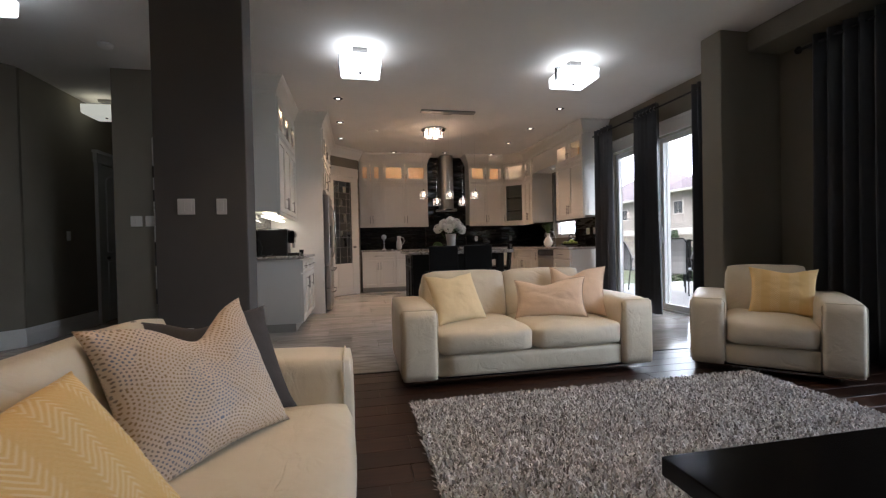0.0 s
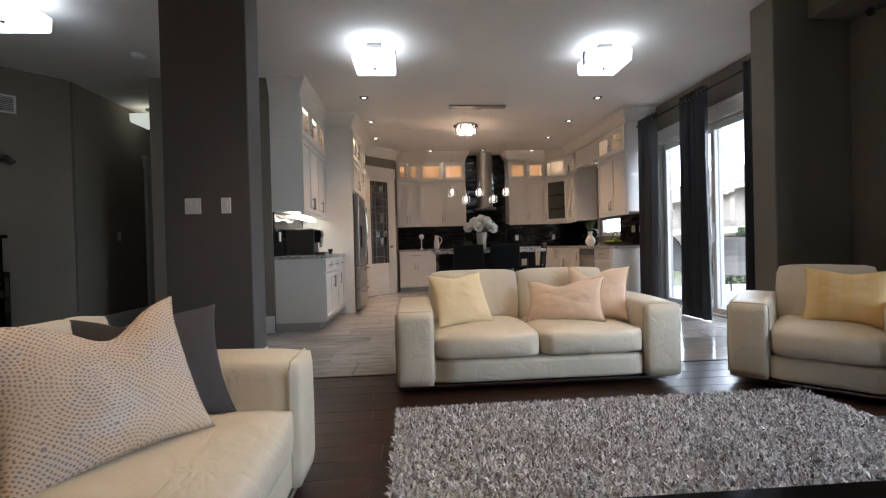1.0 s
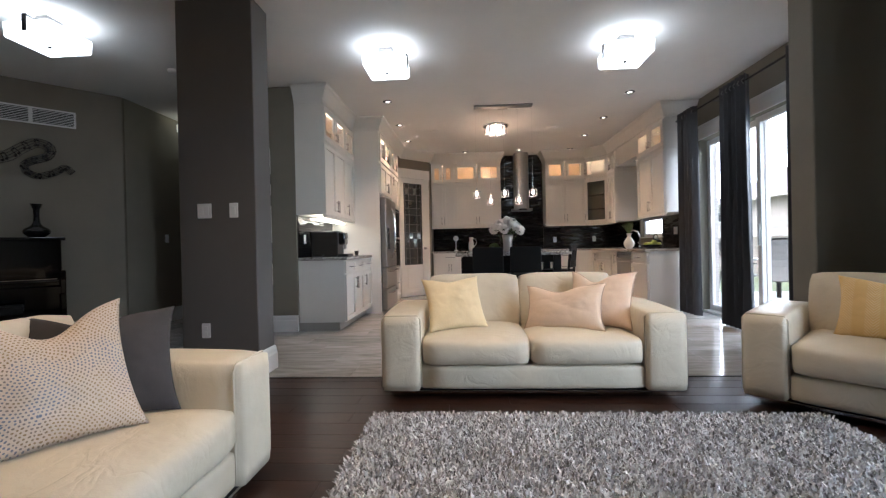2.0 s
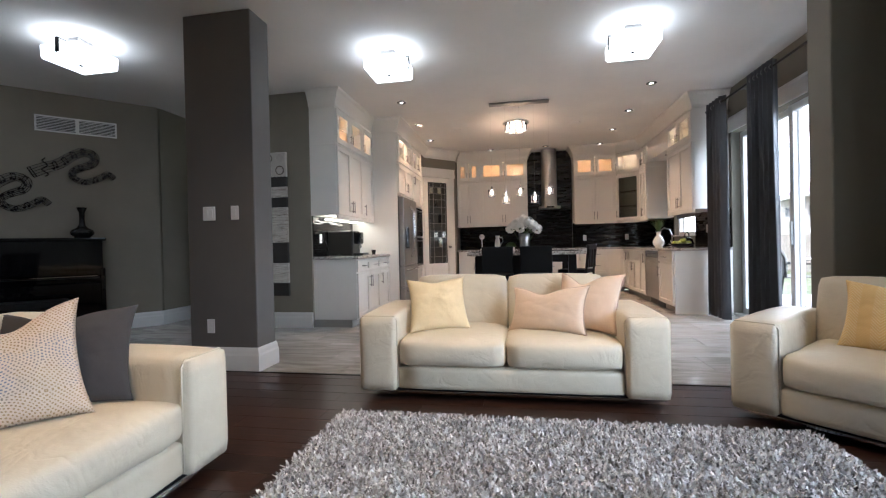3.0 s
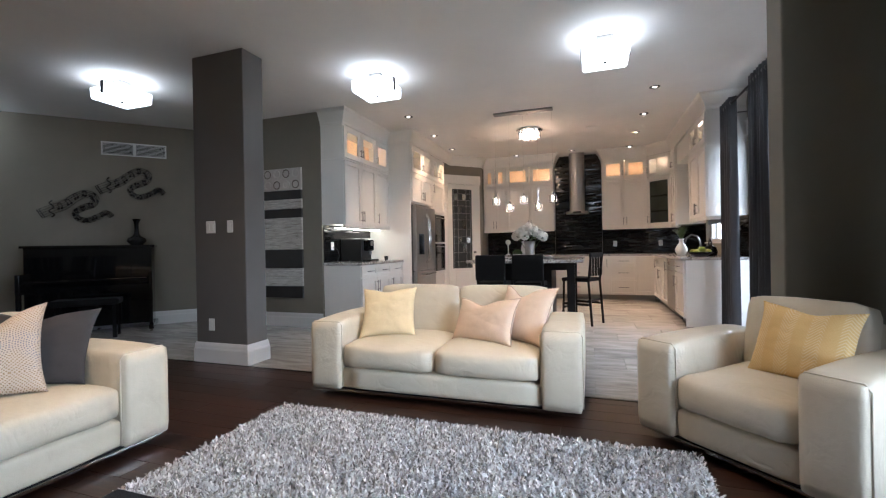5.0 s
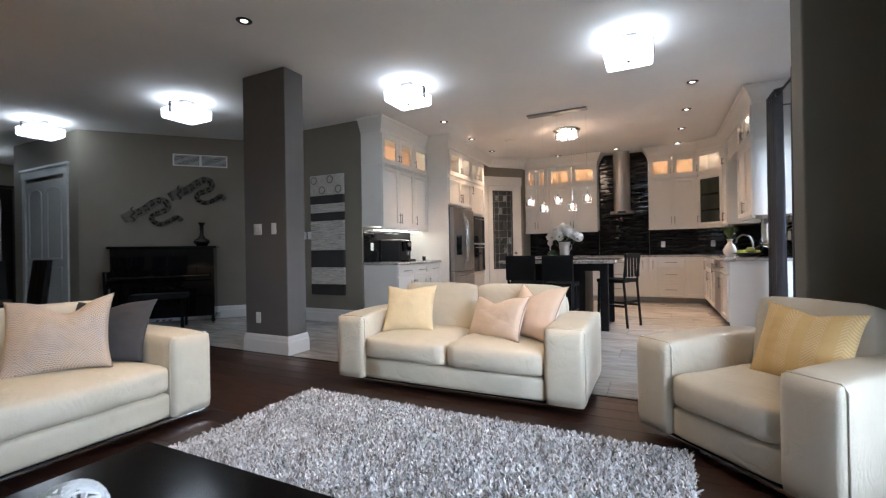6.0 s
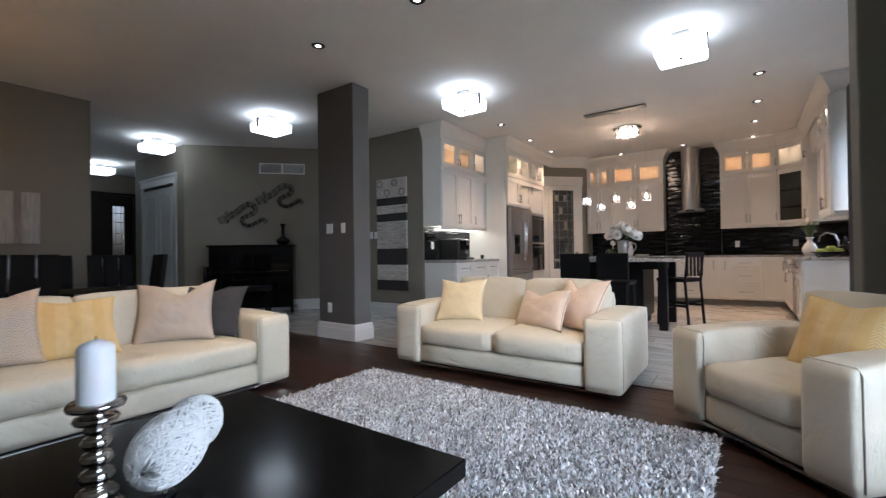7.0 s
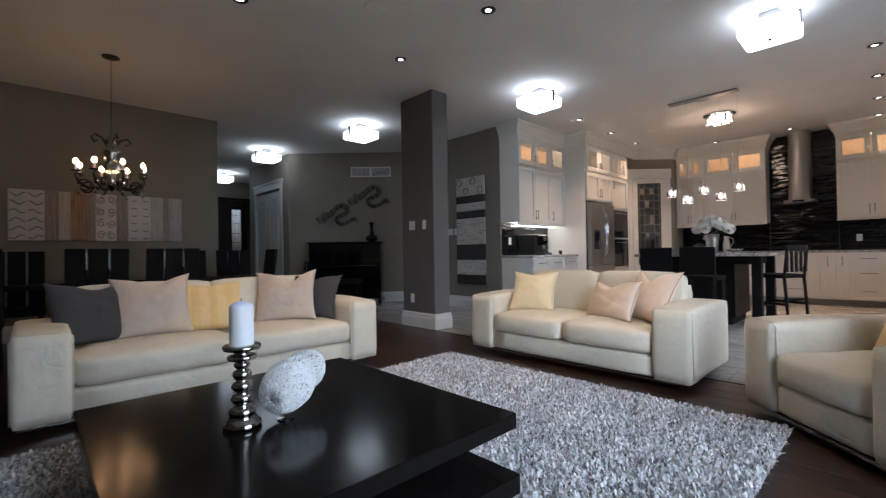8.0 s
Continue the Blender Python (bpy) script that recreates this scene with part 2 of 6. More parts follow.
def tube(bm, pts, r, n=8):
    """A round bar along points; r may be one radius or one per point."""
    pts = [Vector(p) for p in pts]
    rings, up = [], Vector((0.13, 0.31, 0.94))
    for i, p in enumerate(pts):
        d = (pts[min(i + 1, len(pts) - 1)] - pts[max(i - 1, 0)]).normalized()
        u = d.cross(up)
        if u.length < 0.05:
            u = d.cross(Vector((1, 0, 0)))
        u.normalize()
        w = d.cross(u)
        rr = r[i] if isinstance(r, (list, tuple)) else r
        rings.append([bm.verts.new(p + rr * (math.cos(2 * math.pi * k / n) * u + math.sin(2 * math.pi * k / n) * w)) for k in range(n)])
    for a, b in zip(rings, rings[1:]):
        for k in range(n):
            bm.faces.new((a[k], a[(k + 1) % n], b[(k + 1) % n], b[k]))
    bm.faces.new(rings[0][::-1])
    bm.faces.new(rings[-1])
    return bm


def T(pts, r, n=8):
    return tube(bmesh.new(), pts, r, n)


def prism(bm, poly, z0, z1):
    """A plan outline (anticlockwise) raised from z0 to z1."""
    a = [bm.verts.new((x, y, z0)) for x, y in poly]
    b = [bm.verts.new((x, y, z1)) for x, y in poly]
    n = len(poly)
    bm.faces.new(a[::-1])
    bm.faces.new(b)
    for i in range(n):
        bm.faces.new((a[i], a[(i + 1) % n], b[(i + 1) % n], b[i]))
    return bm


def P(poly, z0, z1):
    return prism(bmesh.new(), poly, z0, z1)


def sweep(path, prof):
    """A moulding: profile of (outward, z) carried along a plan path, mitred; outward is to the right of the way."""
    bm = bmesh.new()
    pts = [Vector((x, y)) for x, y in path]
    rows = []
    for i, p in enumerate(pts):
        d0 = (p - pts[i - 1]).normalized() if i else (pts[1] - p).normalized()
        d1 = (pts[i + 1] - p).normalized() if i < len(pts) - 1 else d0
        n0, n1 = Vector((d0.y, -d0.x)), Vector((d1.y, -d1.x))
        mit = (n0 + n1).normalized()
        k = 1.0 / max(0.3, mit.dot(n0))
        rows.append([bm.verts.new((p.x + mit.x * o * k, p.y + mit.y * o * k, z)) for o, z in prof])
    for a, b in zip(rows, rows[1:]):
        for k in range(len(prof) - 1):
            bm.faces.new((a[k], b[k], b[k + 1], a[k + 1]))
    bm.faces.new(rows[0])
    bm.faces.new(rows[-1][::-1])
    bmesh.ops.recalc_face_normals(bm, faces=bm.faces[:])
    return bm


def puffed(w, d, h, puff=0.02, r=0.03, nx=10, ny=8, wrinkle=0.0, seed=0):
    """An upholstered block, 0..w, 0..d, 0..h: rounded edges and faces that swell outwards."""
    bm = bmesh.new()
    box(bm, 0, 0, 0, w, d, h)
    bmesh.ops.subdivide_edges(bm, edges=bm.edges[:], cuts=7, use_grid_fill=True)
    c = Vector((w / 2, d / 2, h / 2))
    half = Vector((w / 2, d / 2, h / 2))
    for v in bm.verts:
        q = v.co - c
        s = Vector((q.x / half.x, q.y / half.y, q.z / half.z))
        core = Vector([max(-half[i] + r, min(half[i] - r, q[i])) for i in range(3)])
        out = q - core
        if out.length > 1e-6:
            q = core + out.normalized() * r
        bulge = puff * Vector((s.x * (1 - s.y ** 2) * (1 - s.z ** 2), s.y * (1 - s.x ** 2) * (1 - s.z ** 2), s.z * (1 - s.x ** 2) * (1 - s.y ** 2)))
        if wrinkle:
            bulge += wrinkle * (noise.noise(v.co * 7 + Vector((seed, seed, 0)))) * Vector((0, 0, 1))
        v.co = c + q + bulge
    return bm


def pillow_mesh(w, h, t, seed=0, chop=0.1, at=0.0, n=38):
    """A scatter cushion standing on its lower edge in the xz plane: pointed corners, soft middle, seam round it."""
    bm = bmesh.new()
    sheets = []
    for side in (-1, 1):
        g = []
        for j in range(n + 1):
            row = []
            for i in range(n + 1):
                u, v = 2 * i / n - 1, 2 * j / n - 1
                pin = 1 - 0.065 * (1 - v * v) * abs(u) ** 3
                pinv = 1 - 0.065 * (1 - u * u) * abs(v) ** 3
                f = (max(0, 1 - u ** 2) * max(0, 1 - v ** 2)) ** 0.42
                wr = 0.09 * noise.noise(Vector((u * 2.2, v * 2.2, seed + side))) + 0.025 * noise.noise(Vector((u * 5, v * 5, seed + side))) - 0.03 * max(0.0, 1 - 7 * abs(noise.noise(Vector((u * 2.6 + v * 1.2, v * 1.6 - u, seed * 3 + side)))))
                dent = math.exp(-((u - at) / 0.42) ** 2) * max(0.0, (v + 0.25) / 1.25) ** 1.6
                sag = chop * h * dent
                flare = 1 + 0.05 * abs(u) ** 3 * abs(v) ** 3
                row.append(bm.verts.new((u * w / 2 * pin * flare, side * t / 2 * f * (1 + 1.2 * wr) * (1 - 2.2 * chop * dent), h / 2 + v * h / 2 * pinv * flare - sag)))
            g.append(row)
        sheets.append(g)
        for j in range(n):
            for i in range(n):
                q = (g[j][i], g[j][i + 1], g[j + 1][i + 1], g[j + 1][i])
                bm.faces.new(q if side < 0 else q[::-1])
    bmesh.ops.remove_doubles(bm, verts=bm.verts[:], dist=0.0008)
    return bm

# ---- large structure ----
structure("floor", B(-4.1, -2.2, -0.12, 4.28, 3.64, -0.012), "subfloor", "dark-stained hardwood plank floor of the living and dining room", "floor")
bm = B(-4.1, 3.64, -0.12, 4.28, 10.2, -0.014)
box(bm, -9.6, 2.0, -0.12, -4.1, 5.98, -0.014)
structure("floor_tiled", bm, "grout", "polished grey streaked tile floor of kitchen and hall", "tile floor")
structure("ceiling", B(-9.8, -2.4, H, 4.5, 10.4, H + 0.15), "white_ceiling", "white painted ceiling with fine stipple", "ceiling")

# east wall: living window, sliding door, sink window
X0, X1 = 4.28, 4.45
bm = bmesh.new()
for y0, y1, z0, z1 in ((-2.2, 0.3, 0, H), (0.3, 2.2, 0, 0.3), (0.3, 2.2, 2.6, H), (2.2, 4.42, 0, H), (4.42, 6.78, 2.48, H),
                       (6.78, 8.0, 0, H), (8.0, 8.95, 0, 1.12), (8.0, 8.95, 2.5, H), (8.95, 10.36, 0, H)):
    box(bm, X0, y0, z0, X1, y1, z1)
structure("wall_east", bm, "taupe_wall", "taupe painted wall with patio door and windows", "wall")
structure("wall_pier", B(3.57, 3.76, 0, 4.278, 4.01, H - 0.001, 0.012, 2), "taupe_wall", "taupe painted wall pier beside the patio door", "wall")
structure("ceiling_bulkhead", B(3.88, -2.2, 2.86, 4.278, 3.758, H - 0.001, 0.008, 1), "taupe_wall", "taupe painted bulkhead over the window recess", "bulkhead")
structure("wall_south", B(-4.1, -2.37, 0, 4.45, -2.2, H), "taupe_wall", "taupe painted living room wall", "wall")
t = thing("window_recess", pose(0, 0, 0), "wide white framed living room window in the recess", "window", "", "structure")
for a, b, c, d in ((0.3, 0.3, 0.37, 2.6), (2.13, 0.3, 2.2, 2.6), (0.37, 0.3, 2.13, 0.37), (0.37, 2.53, 2.13, 2.6), (1.22, 0.37, 1.28, 2.53)):
    part("frame", B(4.36, a, b, 4.42, c, d), "white_plastic", t)
structure("wall_west", B(-4.1, -2.2, 0, -3.95, 2.05, H), "taupe_wall", "taupe painted dining room wall", "wall")
structure("wall_hall_south", B(-9.6, 1.9, 0, -4.1, 2.05, H), "taupe_wall", "taupe painted hall wall", "wall")
bm = bmesh.new()
for y0, y1, z0, z1 in ((1.9, 3.5, 0, H), (3.5, 4.55, 2.62, H), (4.55, 4.9, 0, H)):
    box(bm, -9.75, y0, z0, -9.6, y1, z1)
structure("wall_front", bm, "taupe_wall", "taupe painted wall round the front door", "wall")
bm = bmesh.new()
for x0, x1, z0, z1 in ((-7.50, -7.04, 0, H), (-7.04, -5.70, 2.42, H), (-5.70, -5.323, 0, H)):
    box(bm, x0, 3.793, z0, x1, 3.933, z1)
box(bm, -9.6, 4.75, 0, -7.50, 4.9, H)
box(bm, -7.50, 3.933, 0, -7.36, 4.75, H)
box(bm, -7.04, 4.25, 0, -5.70, 4.31, H)
structure("wall_closet", bm, "taupe_wall", "taupe painted hall wall round the closet doors", "wall")
structure("wall_piano", P([(-5.323, 3.793), (-3.575, 5.664), (-3.685, 5.764), (-5.433, 3.893)], 0, H), "taupe_wall", "taupe painted angled wall behind the piano", "wall")
structure("wall_corridor", B(-3.715, 5.70, 0, -3.575, 9.5, H), "taupe_wall", "taupe painted corridor wall", "wall")
structure("wall_corridor_end", B(-4.09, 9.5, 0, -2.62, 9.65, H), "taupe_wall", "taupe painted wall at the corridor's end", "wall")
structure("wall_art", B(-2.62, 5.57, 0, -1.24, 10.2, H), "taupe_wall", "taupe painted wall block beside the kitchen cabinets", "wall")
structure("wall_pantry", P([(-1.238, 8.31), (0.09, 9.64), (0.09, 10.199), (-1.238, 10.199)], 0, H), "taupe_wall", "taupe painted corner wall round the pantry door", "wall")
structure("wall_north", B(-4.09, 10.2, 0, 4.45, 10.36, H), "taupe_wall", "taupe painted kitchen wall", "wall")
structure("column", B(-1.425, 3.66, 0, -0.785, 3.93, H, 0.006, 1), "charcoal_wall", "charcoal grey painted rectangular column", "column")

BASE = [(0, 0.0), (0.02, 0.0), (0.02, 0.13), (0.014, 0.15), (0.012, 0.175), (0.006, 0.2), (0, 0.2)]


def baseboard(path):
    structure("baseboard", sweep(path, BASE), "white_trim", "tall white moulded baseboard", "baseboard")


baseboard([(-1.425, 3.93), (-1.425, 3.66), (-0.785, 3.66), (-0.785, 3.93), (-1.425, 3.93)])
baseboard([(-2.62, 9.5), (-2.62, 5.57), (-1.24, 5.57)])
baseboard([(-5.323, 3.793), (-3.575, 5.664), (-3.575, 7.0)])
baseboard([(-3.95, -2.2), (-3.95, 2.05), (-4.1, 2.05)][::1])
baseboard([(4.28, 4.01), (3.57, 4.01), (3.57, 3.76), (4.28, 3.76)])
CROWN = [(0, 2.86), (0.012, 2.86), (0.018, 2.90), (0.03, 2.93), (0.075, 3.02), (0.10, 3.045), (0.105, 3.068), (0, 3.068)]
structure("crown_moulding", sweep([(-1.24, 5.58), (-0.885, 5.58), (-0.885, 6.975), (-0.465, 6.975), (-0.465, 9.085), (0.09, 9.64), (0.09, 9.835), (1.63, 9.835), (1.63, 10.19)], CROWN), "white_cabinet", "white stepped crown moulding over the kitchen cabinets", "crown moulding")
structure("crown_moulding_2", sweep([(2.6, 10.19), (2.6, 9.835), (3.45, 9.835), (3.825, 9.46), (3.825, 6.84), (4.27, 6.84)], CROWN), "white_cabinet", "white stepped crown moulding over the kitchen cabinets", "crown moulding")

# ---- ceiling lights ----


def flush_light(x, y, first=None, turn=0, mat="lamp_glass", label="square white glass ceiling light with metal straps, lit"):
    m = pose(x, y, H, 0, 0, turn)
    if first:
        return copy_thing(first, m)
    t = thing("ceiling_light", m, label, "ceiling light", "square ceiling lights")
    s = 0.205
    bm = bmesh.new()
    lo = [bm.verts.new((sx * s, sy * s, -0.235)) for sx, sy in ((-1, -1), (1, -1), (1, 1), (-1, 1))]
    hi = [bm.verts.new((sx * s * 1.02, sy * s * 1.02, -0.115)) for sx, sy in ((-1, -1), (1, -1), (1, 1), (-1, 1))]
    bm.faces.new(lo[::-1])
    for i in range(4):
        bm.faces.new((lo[i], lo[(i + 1) % 4], hi[(i + 1) % 4], hi[i]))
    bmesh.ops.bevel(bm, geom=bm.edges[:], offset=0.012, segments=2, affect="EDGES")
    part("glass_shade", bm, mat, t, "frosted white glass pan", True)
    part("canopy", B(-0.075, -0.06, -0.035, 0.075, 0.06, -0.001, 0.004), "dark_steel", t, "chrome ceiling plate")
    for k in range(2):
        sx = -1 if k else 1
        bm = bmesh.new()
        box(bm, sx * 0.216 - 0.004, -0.02, -0.2, sx * 0.216 + 0.004, 0.02, -0.06)
        box(bm, min(0, sx * 0.216), -0.012, -0.066, max(0, sx * 0.216), 0.012, -0.06)
        part("strap", bm, "wrought_metal", t, "flat dark metal strap")
    part("stem", L([(0.012, -0.09), (0.012, -0.02)], 12), "chrome", t)
    part("finial", L([(0.0, -0.252), (0.014, -0.248), (0.016, -0.236)], 12), "wrought_metal", t)
    return t


def bulb(name, loc, power, col, radius=0.06):
    ob = new(name, bpy.data.lights.new(name, "POINT"))
    ob.data.energy, ob.data.color, ob.data.shadow_soft_size = power, col, radius
    ob.location = loc
    return ob


FLUSH = [(0.11, 4.72), (2.52, 4.72), (-2.68, 3.83), (-5.24, 3.32), (-8.3, 3.42), (-3.25, 6.75)]
fl = None
for x, y in FLUSH:
    ob = flush_light(x, y, fl, 90 if x < -2 else 0) if x != -3.25 else flush_light(x, y, None, 0, "dim_lamp_glass", "square white glass ceiling light in the dark corridor, dim")
    fl = fl or ob
    if x != -3.25:
        bulb("flush_bulb", (x, y, H - 0.18), 0.2 if x < -2 else 0.07, (1.0, 0.965, 0.92), 0.06)
    else:
        bulb("dim_bulb", (x, y, H - 0.175), 0.04, (1.0, 0.9, 0.7), 0.05)


def pot_light(x, y, z=H, first=None):
    m = pose(x, y, z)
    if first:
        return copy_thing(first, m)
    t = thing("recessed_light", m, "small round recessed ceiling light, lit", "recessed light", "recessed ceiling lights")
    part("trim_ring", L([(0.027, -0.002), (0.03, -0.005), (0.058, -0.007), (0.066, -0.001)], 20), "wrought_metal", t, "dark metal trim ring", True)
    part("lens", L([(0.0, -0.0035), (0.028, -0.0035)], 16), "pot_lamp", t, "glowing lamp lens")
    return t


POTS = [(-0.40, 1.2), (-0.39, 2.85), (0.86, 2.83), (2.1, 2.83), (-0.18, 6.28), (-0.2, 7.45), (-0.22, 8.55), (3.15, 6.32), (3.15, 7.48), (3.14, 8.6), (3.12, 9.72), (0.87, 9.68), (2.02, 9.66)]
pl = None
for x, y in POTS:
    ob = pot_light(x, y, H, pl)
    pl = pl or ob
for k, (x, y) in enumerate(POTS):
    sp = new("pot_bulb", bpy.data.lights.new("pot_bulb", "SPOT"))
    sp.data.energy, sp.data.color, sp.data.spot_size, sp.data.spot_blend, sp.data.shadow_soft_size = (20.5 if k > 3 else (19 if k < 1 else 10 if k < 2 else 18)), ((1.0, 0.60, 0.33) if k > 3 else (1.0, 0.66, 0.38)), radians(84), 0.9, 0.03
    sp.matrix_basis = pose(x, y, H - 0.02, -28 if y > 9.5 else 0)
for x, y in ((0.23, 2.08), (0.36, 7.92), (2.4, 7.95)):
    t = thing("ceiling_speaker", pose(x, y, H), "round white flush ceiling speaker grille", "ceiling speaker", "ceiling speakers")
    part("grille", L([(0.0, -0.008), (0.075, -0.008), (0.085, -0.006), (0.09, -0.001)], 24), "white_trim", t, "", True)
t = thing("smoke_detector", pose(-2.35, 4.95, H), "round white smoke detector on the ceiling", "smoke detector")
part("body", L([(0.0, -0.04), (0.045, -0.04), (0.06, -0.028), (0.065, -0.001)], 24), "white_plastic", t, "", True)

# ---- sofas ----


def sofa(name, w, seats, m, label, category, d=0.95, arm=0.265):
    t = thing(name, m, label, category, "cream leather seating")
    for k in range(2):
        x = 0 if k == 0 else w - arm
        bm = puffed(arm, d, 0.51, 0.005, 0.03)
        for v in bm.verts:
            v.co.x += x
            v.co.z += 0.05 + 0.012 * math.sin(v.co.y / d * math.pi)
        a = part("armrest", bm, "cream_leather", t, "", True)
        xa, xb = x + 0.002, x + arm - 0.002
        part("seam_piping", T([(xa, 0.034, 0.08), (xa, 0.034, 0.53), (xa + 0.02, 0.034, 0.5585), (xb - 0.02, 0.034, 0.5585), (xb, 0.034, 0.53), (xb, 0.034, 0.08)], 0.0045, 6), "cream_leather", a, "", True)
    iw = w - 2 * arm
    bm = puffed(iw + 0.01, d - 0.1, 0.165, 0.008, 0.03)
    for v in bm.verts:
        v.co += Vector((arm - 0.005, 0.025, 0.058))
    part("base", bm, "cream_leather", t, "", True)
    part("underframe", B(0.05, 0.05, 0.035, w - 0.05, d - 0.05, 0.06), "black_plastic", t)
    part("base_trim", B(0.03, 0.022, 0.044, w - 0.03, 0.034, 0.056), "chrome", t, "thin chrome strip along the base")
    for k in range(4):
        x, y = (0.12 if k % 2 == 0 else w - 0.12), (0.2 if k < 2 else d - 0.1)
        part("leg", L([(0.016, 0), (0.016, 0.04)], 12, (x, y, 0)), "dark_steel", t, "short metal foot")
    sw = iw / seats
    for k in range(seats):
        bm = puffed(sw - 0.008, 0.70, 0.19, 0.022, 0.05, wrinkle=0.008, seed=k * 3.1 + w)
        for v in bm.verts:
            v.co += Vector((arm + k * sw + 0.004, 0.005, 0.215))
        part("seat_cushion", bm, "cream_leather", t, "", True)
        bm = puffed(sw - 0.008, 0.2, 0.438, 0.014, 0.04, wrinkle=0.006, seed=k * 5.3 + w)
        tilt = Matrix.Translation((arm + k * sw + 0.004, 0.60, 0.36)) @ Matrix.Rotation(radians(-11), 4, "X")
        bmesh.ops.transform(bm, matrix=tilt, verts=bm.verts[:])
        part("back_cushion", bm, "cream_leather", t, "", True)
    bm = puffed(iw + 0.02, 0.16, 0.62, 0.005, 0.04)
    for v in bm.verts:
        v.co += Vector((arm - 0.01, d - 0.17, 0.06))
    part("backrest", bm, "cream_leather", t, "", True)
    return t


sofa("loveseat", 1.99, 2, pose(0.32, 3.13, 0), "cream leather two-seat loveseat with wide square arms", "loveseat")
sofa("sofa", 2.36, 2, pose(0.0, -0.13, 0, 0, 0, 90), "cream leather three-seat sofa with wide square arms", "sofa")
sofa("armchair", 1.03, 1, pose(2.6, 3.09, 0, 0, 0, -45), "cream leather armchair with wide square arms", "armchair", 0.93, 0.235)

# ---- coffee table ----
t = thing("coffee_table", pose(0.94, 0.08, 0), "low square espresso wood coffee table with two thick tiers", "coffee table")
part("tabletop", B(0, 0, 0.30, 1.3, 1.22, 0.36, 0.004, 1), "espresso_top", t)
part("lower_shelf", B(0.05, 0.05, 0.12, 1.38, 1.13, 0.19, 0.004, 1), "espresso_top", t)
for k in range(4):
    x, y = (0.15 if k % 2 == 0 else 1.02), (0.12 if k < 2 else 0.96)
    part("leg", B(x, y, 0.03, x + 0.12, y + 0.12, 0.12, 0.003), "espresso_wood", t)
    part("post", B(x, y, 0.19, x + 0.1, y + 0.1, 0.30, 0.003), "espresso_wood", t)

# ---- kitchen cabinets ----


def shaker(bm, x0, z0, x1, z1, y=0.0, t=0.026, rail=0.06, open_mid=False):
    """A framed door front facing -y, from y - t to y."""
    r = min(rail, (x1 - x0) * 0.3, (z1 - z0) * 0.3)
    for a, b, c, d in ((x0, z0, x0 + r, z1), (x1 - r, z0, x1, z1), (x0 + r, z0, x1 - r, z0 + r), (x0 + r, z1 - r, x1 - r, z1)):
        box(bm, a, y - t, b, c, y, d, 0.0015)
    if not open_mid:
        box(bm, x0 + r, y - t * 0.25, z0 + r, x1 - r, y, z1 - r)
    return bm


def bar_handle(parent, x, z, length, upright=True, y=-0.026, mat="nickel"):
    bm = bmesh.new()
    h = length / 2
    a, b = (Vector((0, 0, -h)), Vector((0, 0, h))) if upright else (Vector((-h, 0, 0)), Vector((h, 0, 0)))
    c = Vector((x, y - 0.03, z))
    tube(bm, [c + a, c + b], 0.006, 8)
    for q in (a * 0.7, b * 0.7):
        tube(bm, [c + q, c + q + Vector((0, 0.03, 0))], 0.005, 6)
    return part("handle", bm, mat, parent, "brushed nickel bar handle", True)


def cabinet(name, w, d, z0, z1, m, fronts, label, glass_row=None, toe=False, body_mat="white_cabinet", group="kitchen cabinets"):
    """fronts: (x0, z0, x1, z1, kind, handle x or None) with kind door, drawer or glass."""
    t = thing(name, m, label, "kitchen cabinet", group)
    bm = bmesh.new()
    if glass_row:
        g0, g1 = glass_row
        box(bm, 0, 0, z0, w, d, g0)
        box(bm, 0, 0, g1, w, d, z1)
        box(bm, 0, 0, g0, 0.02, d, g1)
        box(bm, w - 0.02, 0, g0, w, d, g1)
        # back panel painted orange to strengthen the warm strip light
        part("back_panel", B(0.021, d - 0.015, g0 + 0.001, w - 0.021, d - 0.002, g1 - 0.001), "cabinet_inside", t, "cabinet back coloured orange for the strip's warm light")
        part("light_strip", B(0.06, 0.05, g1 - 0.012, w - 0.06, 0.07, g1 - 0.002), "cabinet_strip", t, "glowing light strip")
    else:
        box(bm, 0, 0, z0 + (0.1 if toe else 0), w, d, z1)
        if toe:
            part("toe_kick", B(0.0, 0.07, 0, w, d, z0 + 0.1), "toe_kick", t, "grey recessed toe kick")
    part("body", bm, body_mat, t)
    for f in fronts:
        x0, a, x1, b, kind, hx = f
        g = 0.0045
        bm = bmesh.new()
        shaker(bm, x0 + g, a + g, x1 - g, b - g, -0.001, open_mid=(kind == "glass"), rail={"drawer": 0.035, "glass": 0.075}.get(kind, 0.058))
        dn = part("drawer_front" if kind == "drawer" else ("glass_door" if kind == "glass" else "door"), bm, body_mat, t)
        if kind == "glass":
            pane = part("pane", B(x0 + 0.07, -0.012, a + 0.07, x1 - 0.07, -0.008, b - 0.07), "clear_glass", dn, "clear glass pane")
            pane.visible_shadow = False
        if hx is not None:
            if kind == "drawer":
                bar_handle(dn, hx, (a + b) / 2, min(0.2, (x1 - x0) * 0.45), False)
            elif hx >= 0:
                zz = a + 0.13 if z0 > 1.0 or kind == "glass" else b - 0.13
                bar_handle(dn, hx, zz, 0.16 if kind != "glass" else 0.11)
    return t


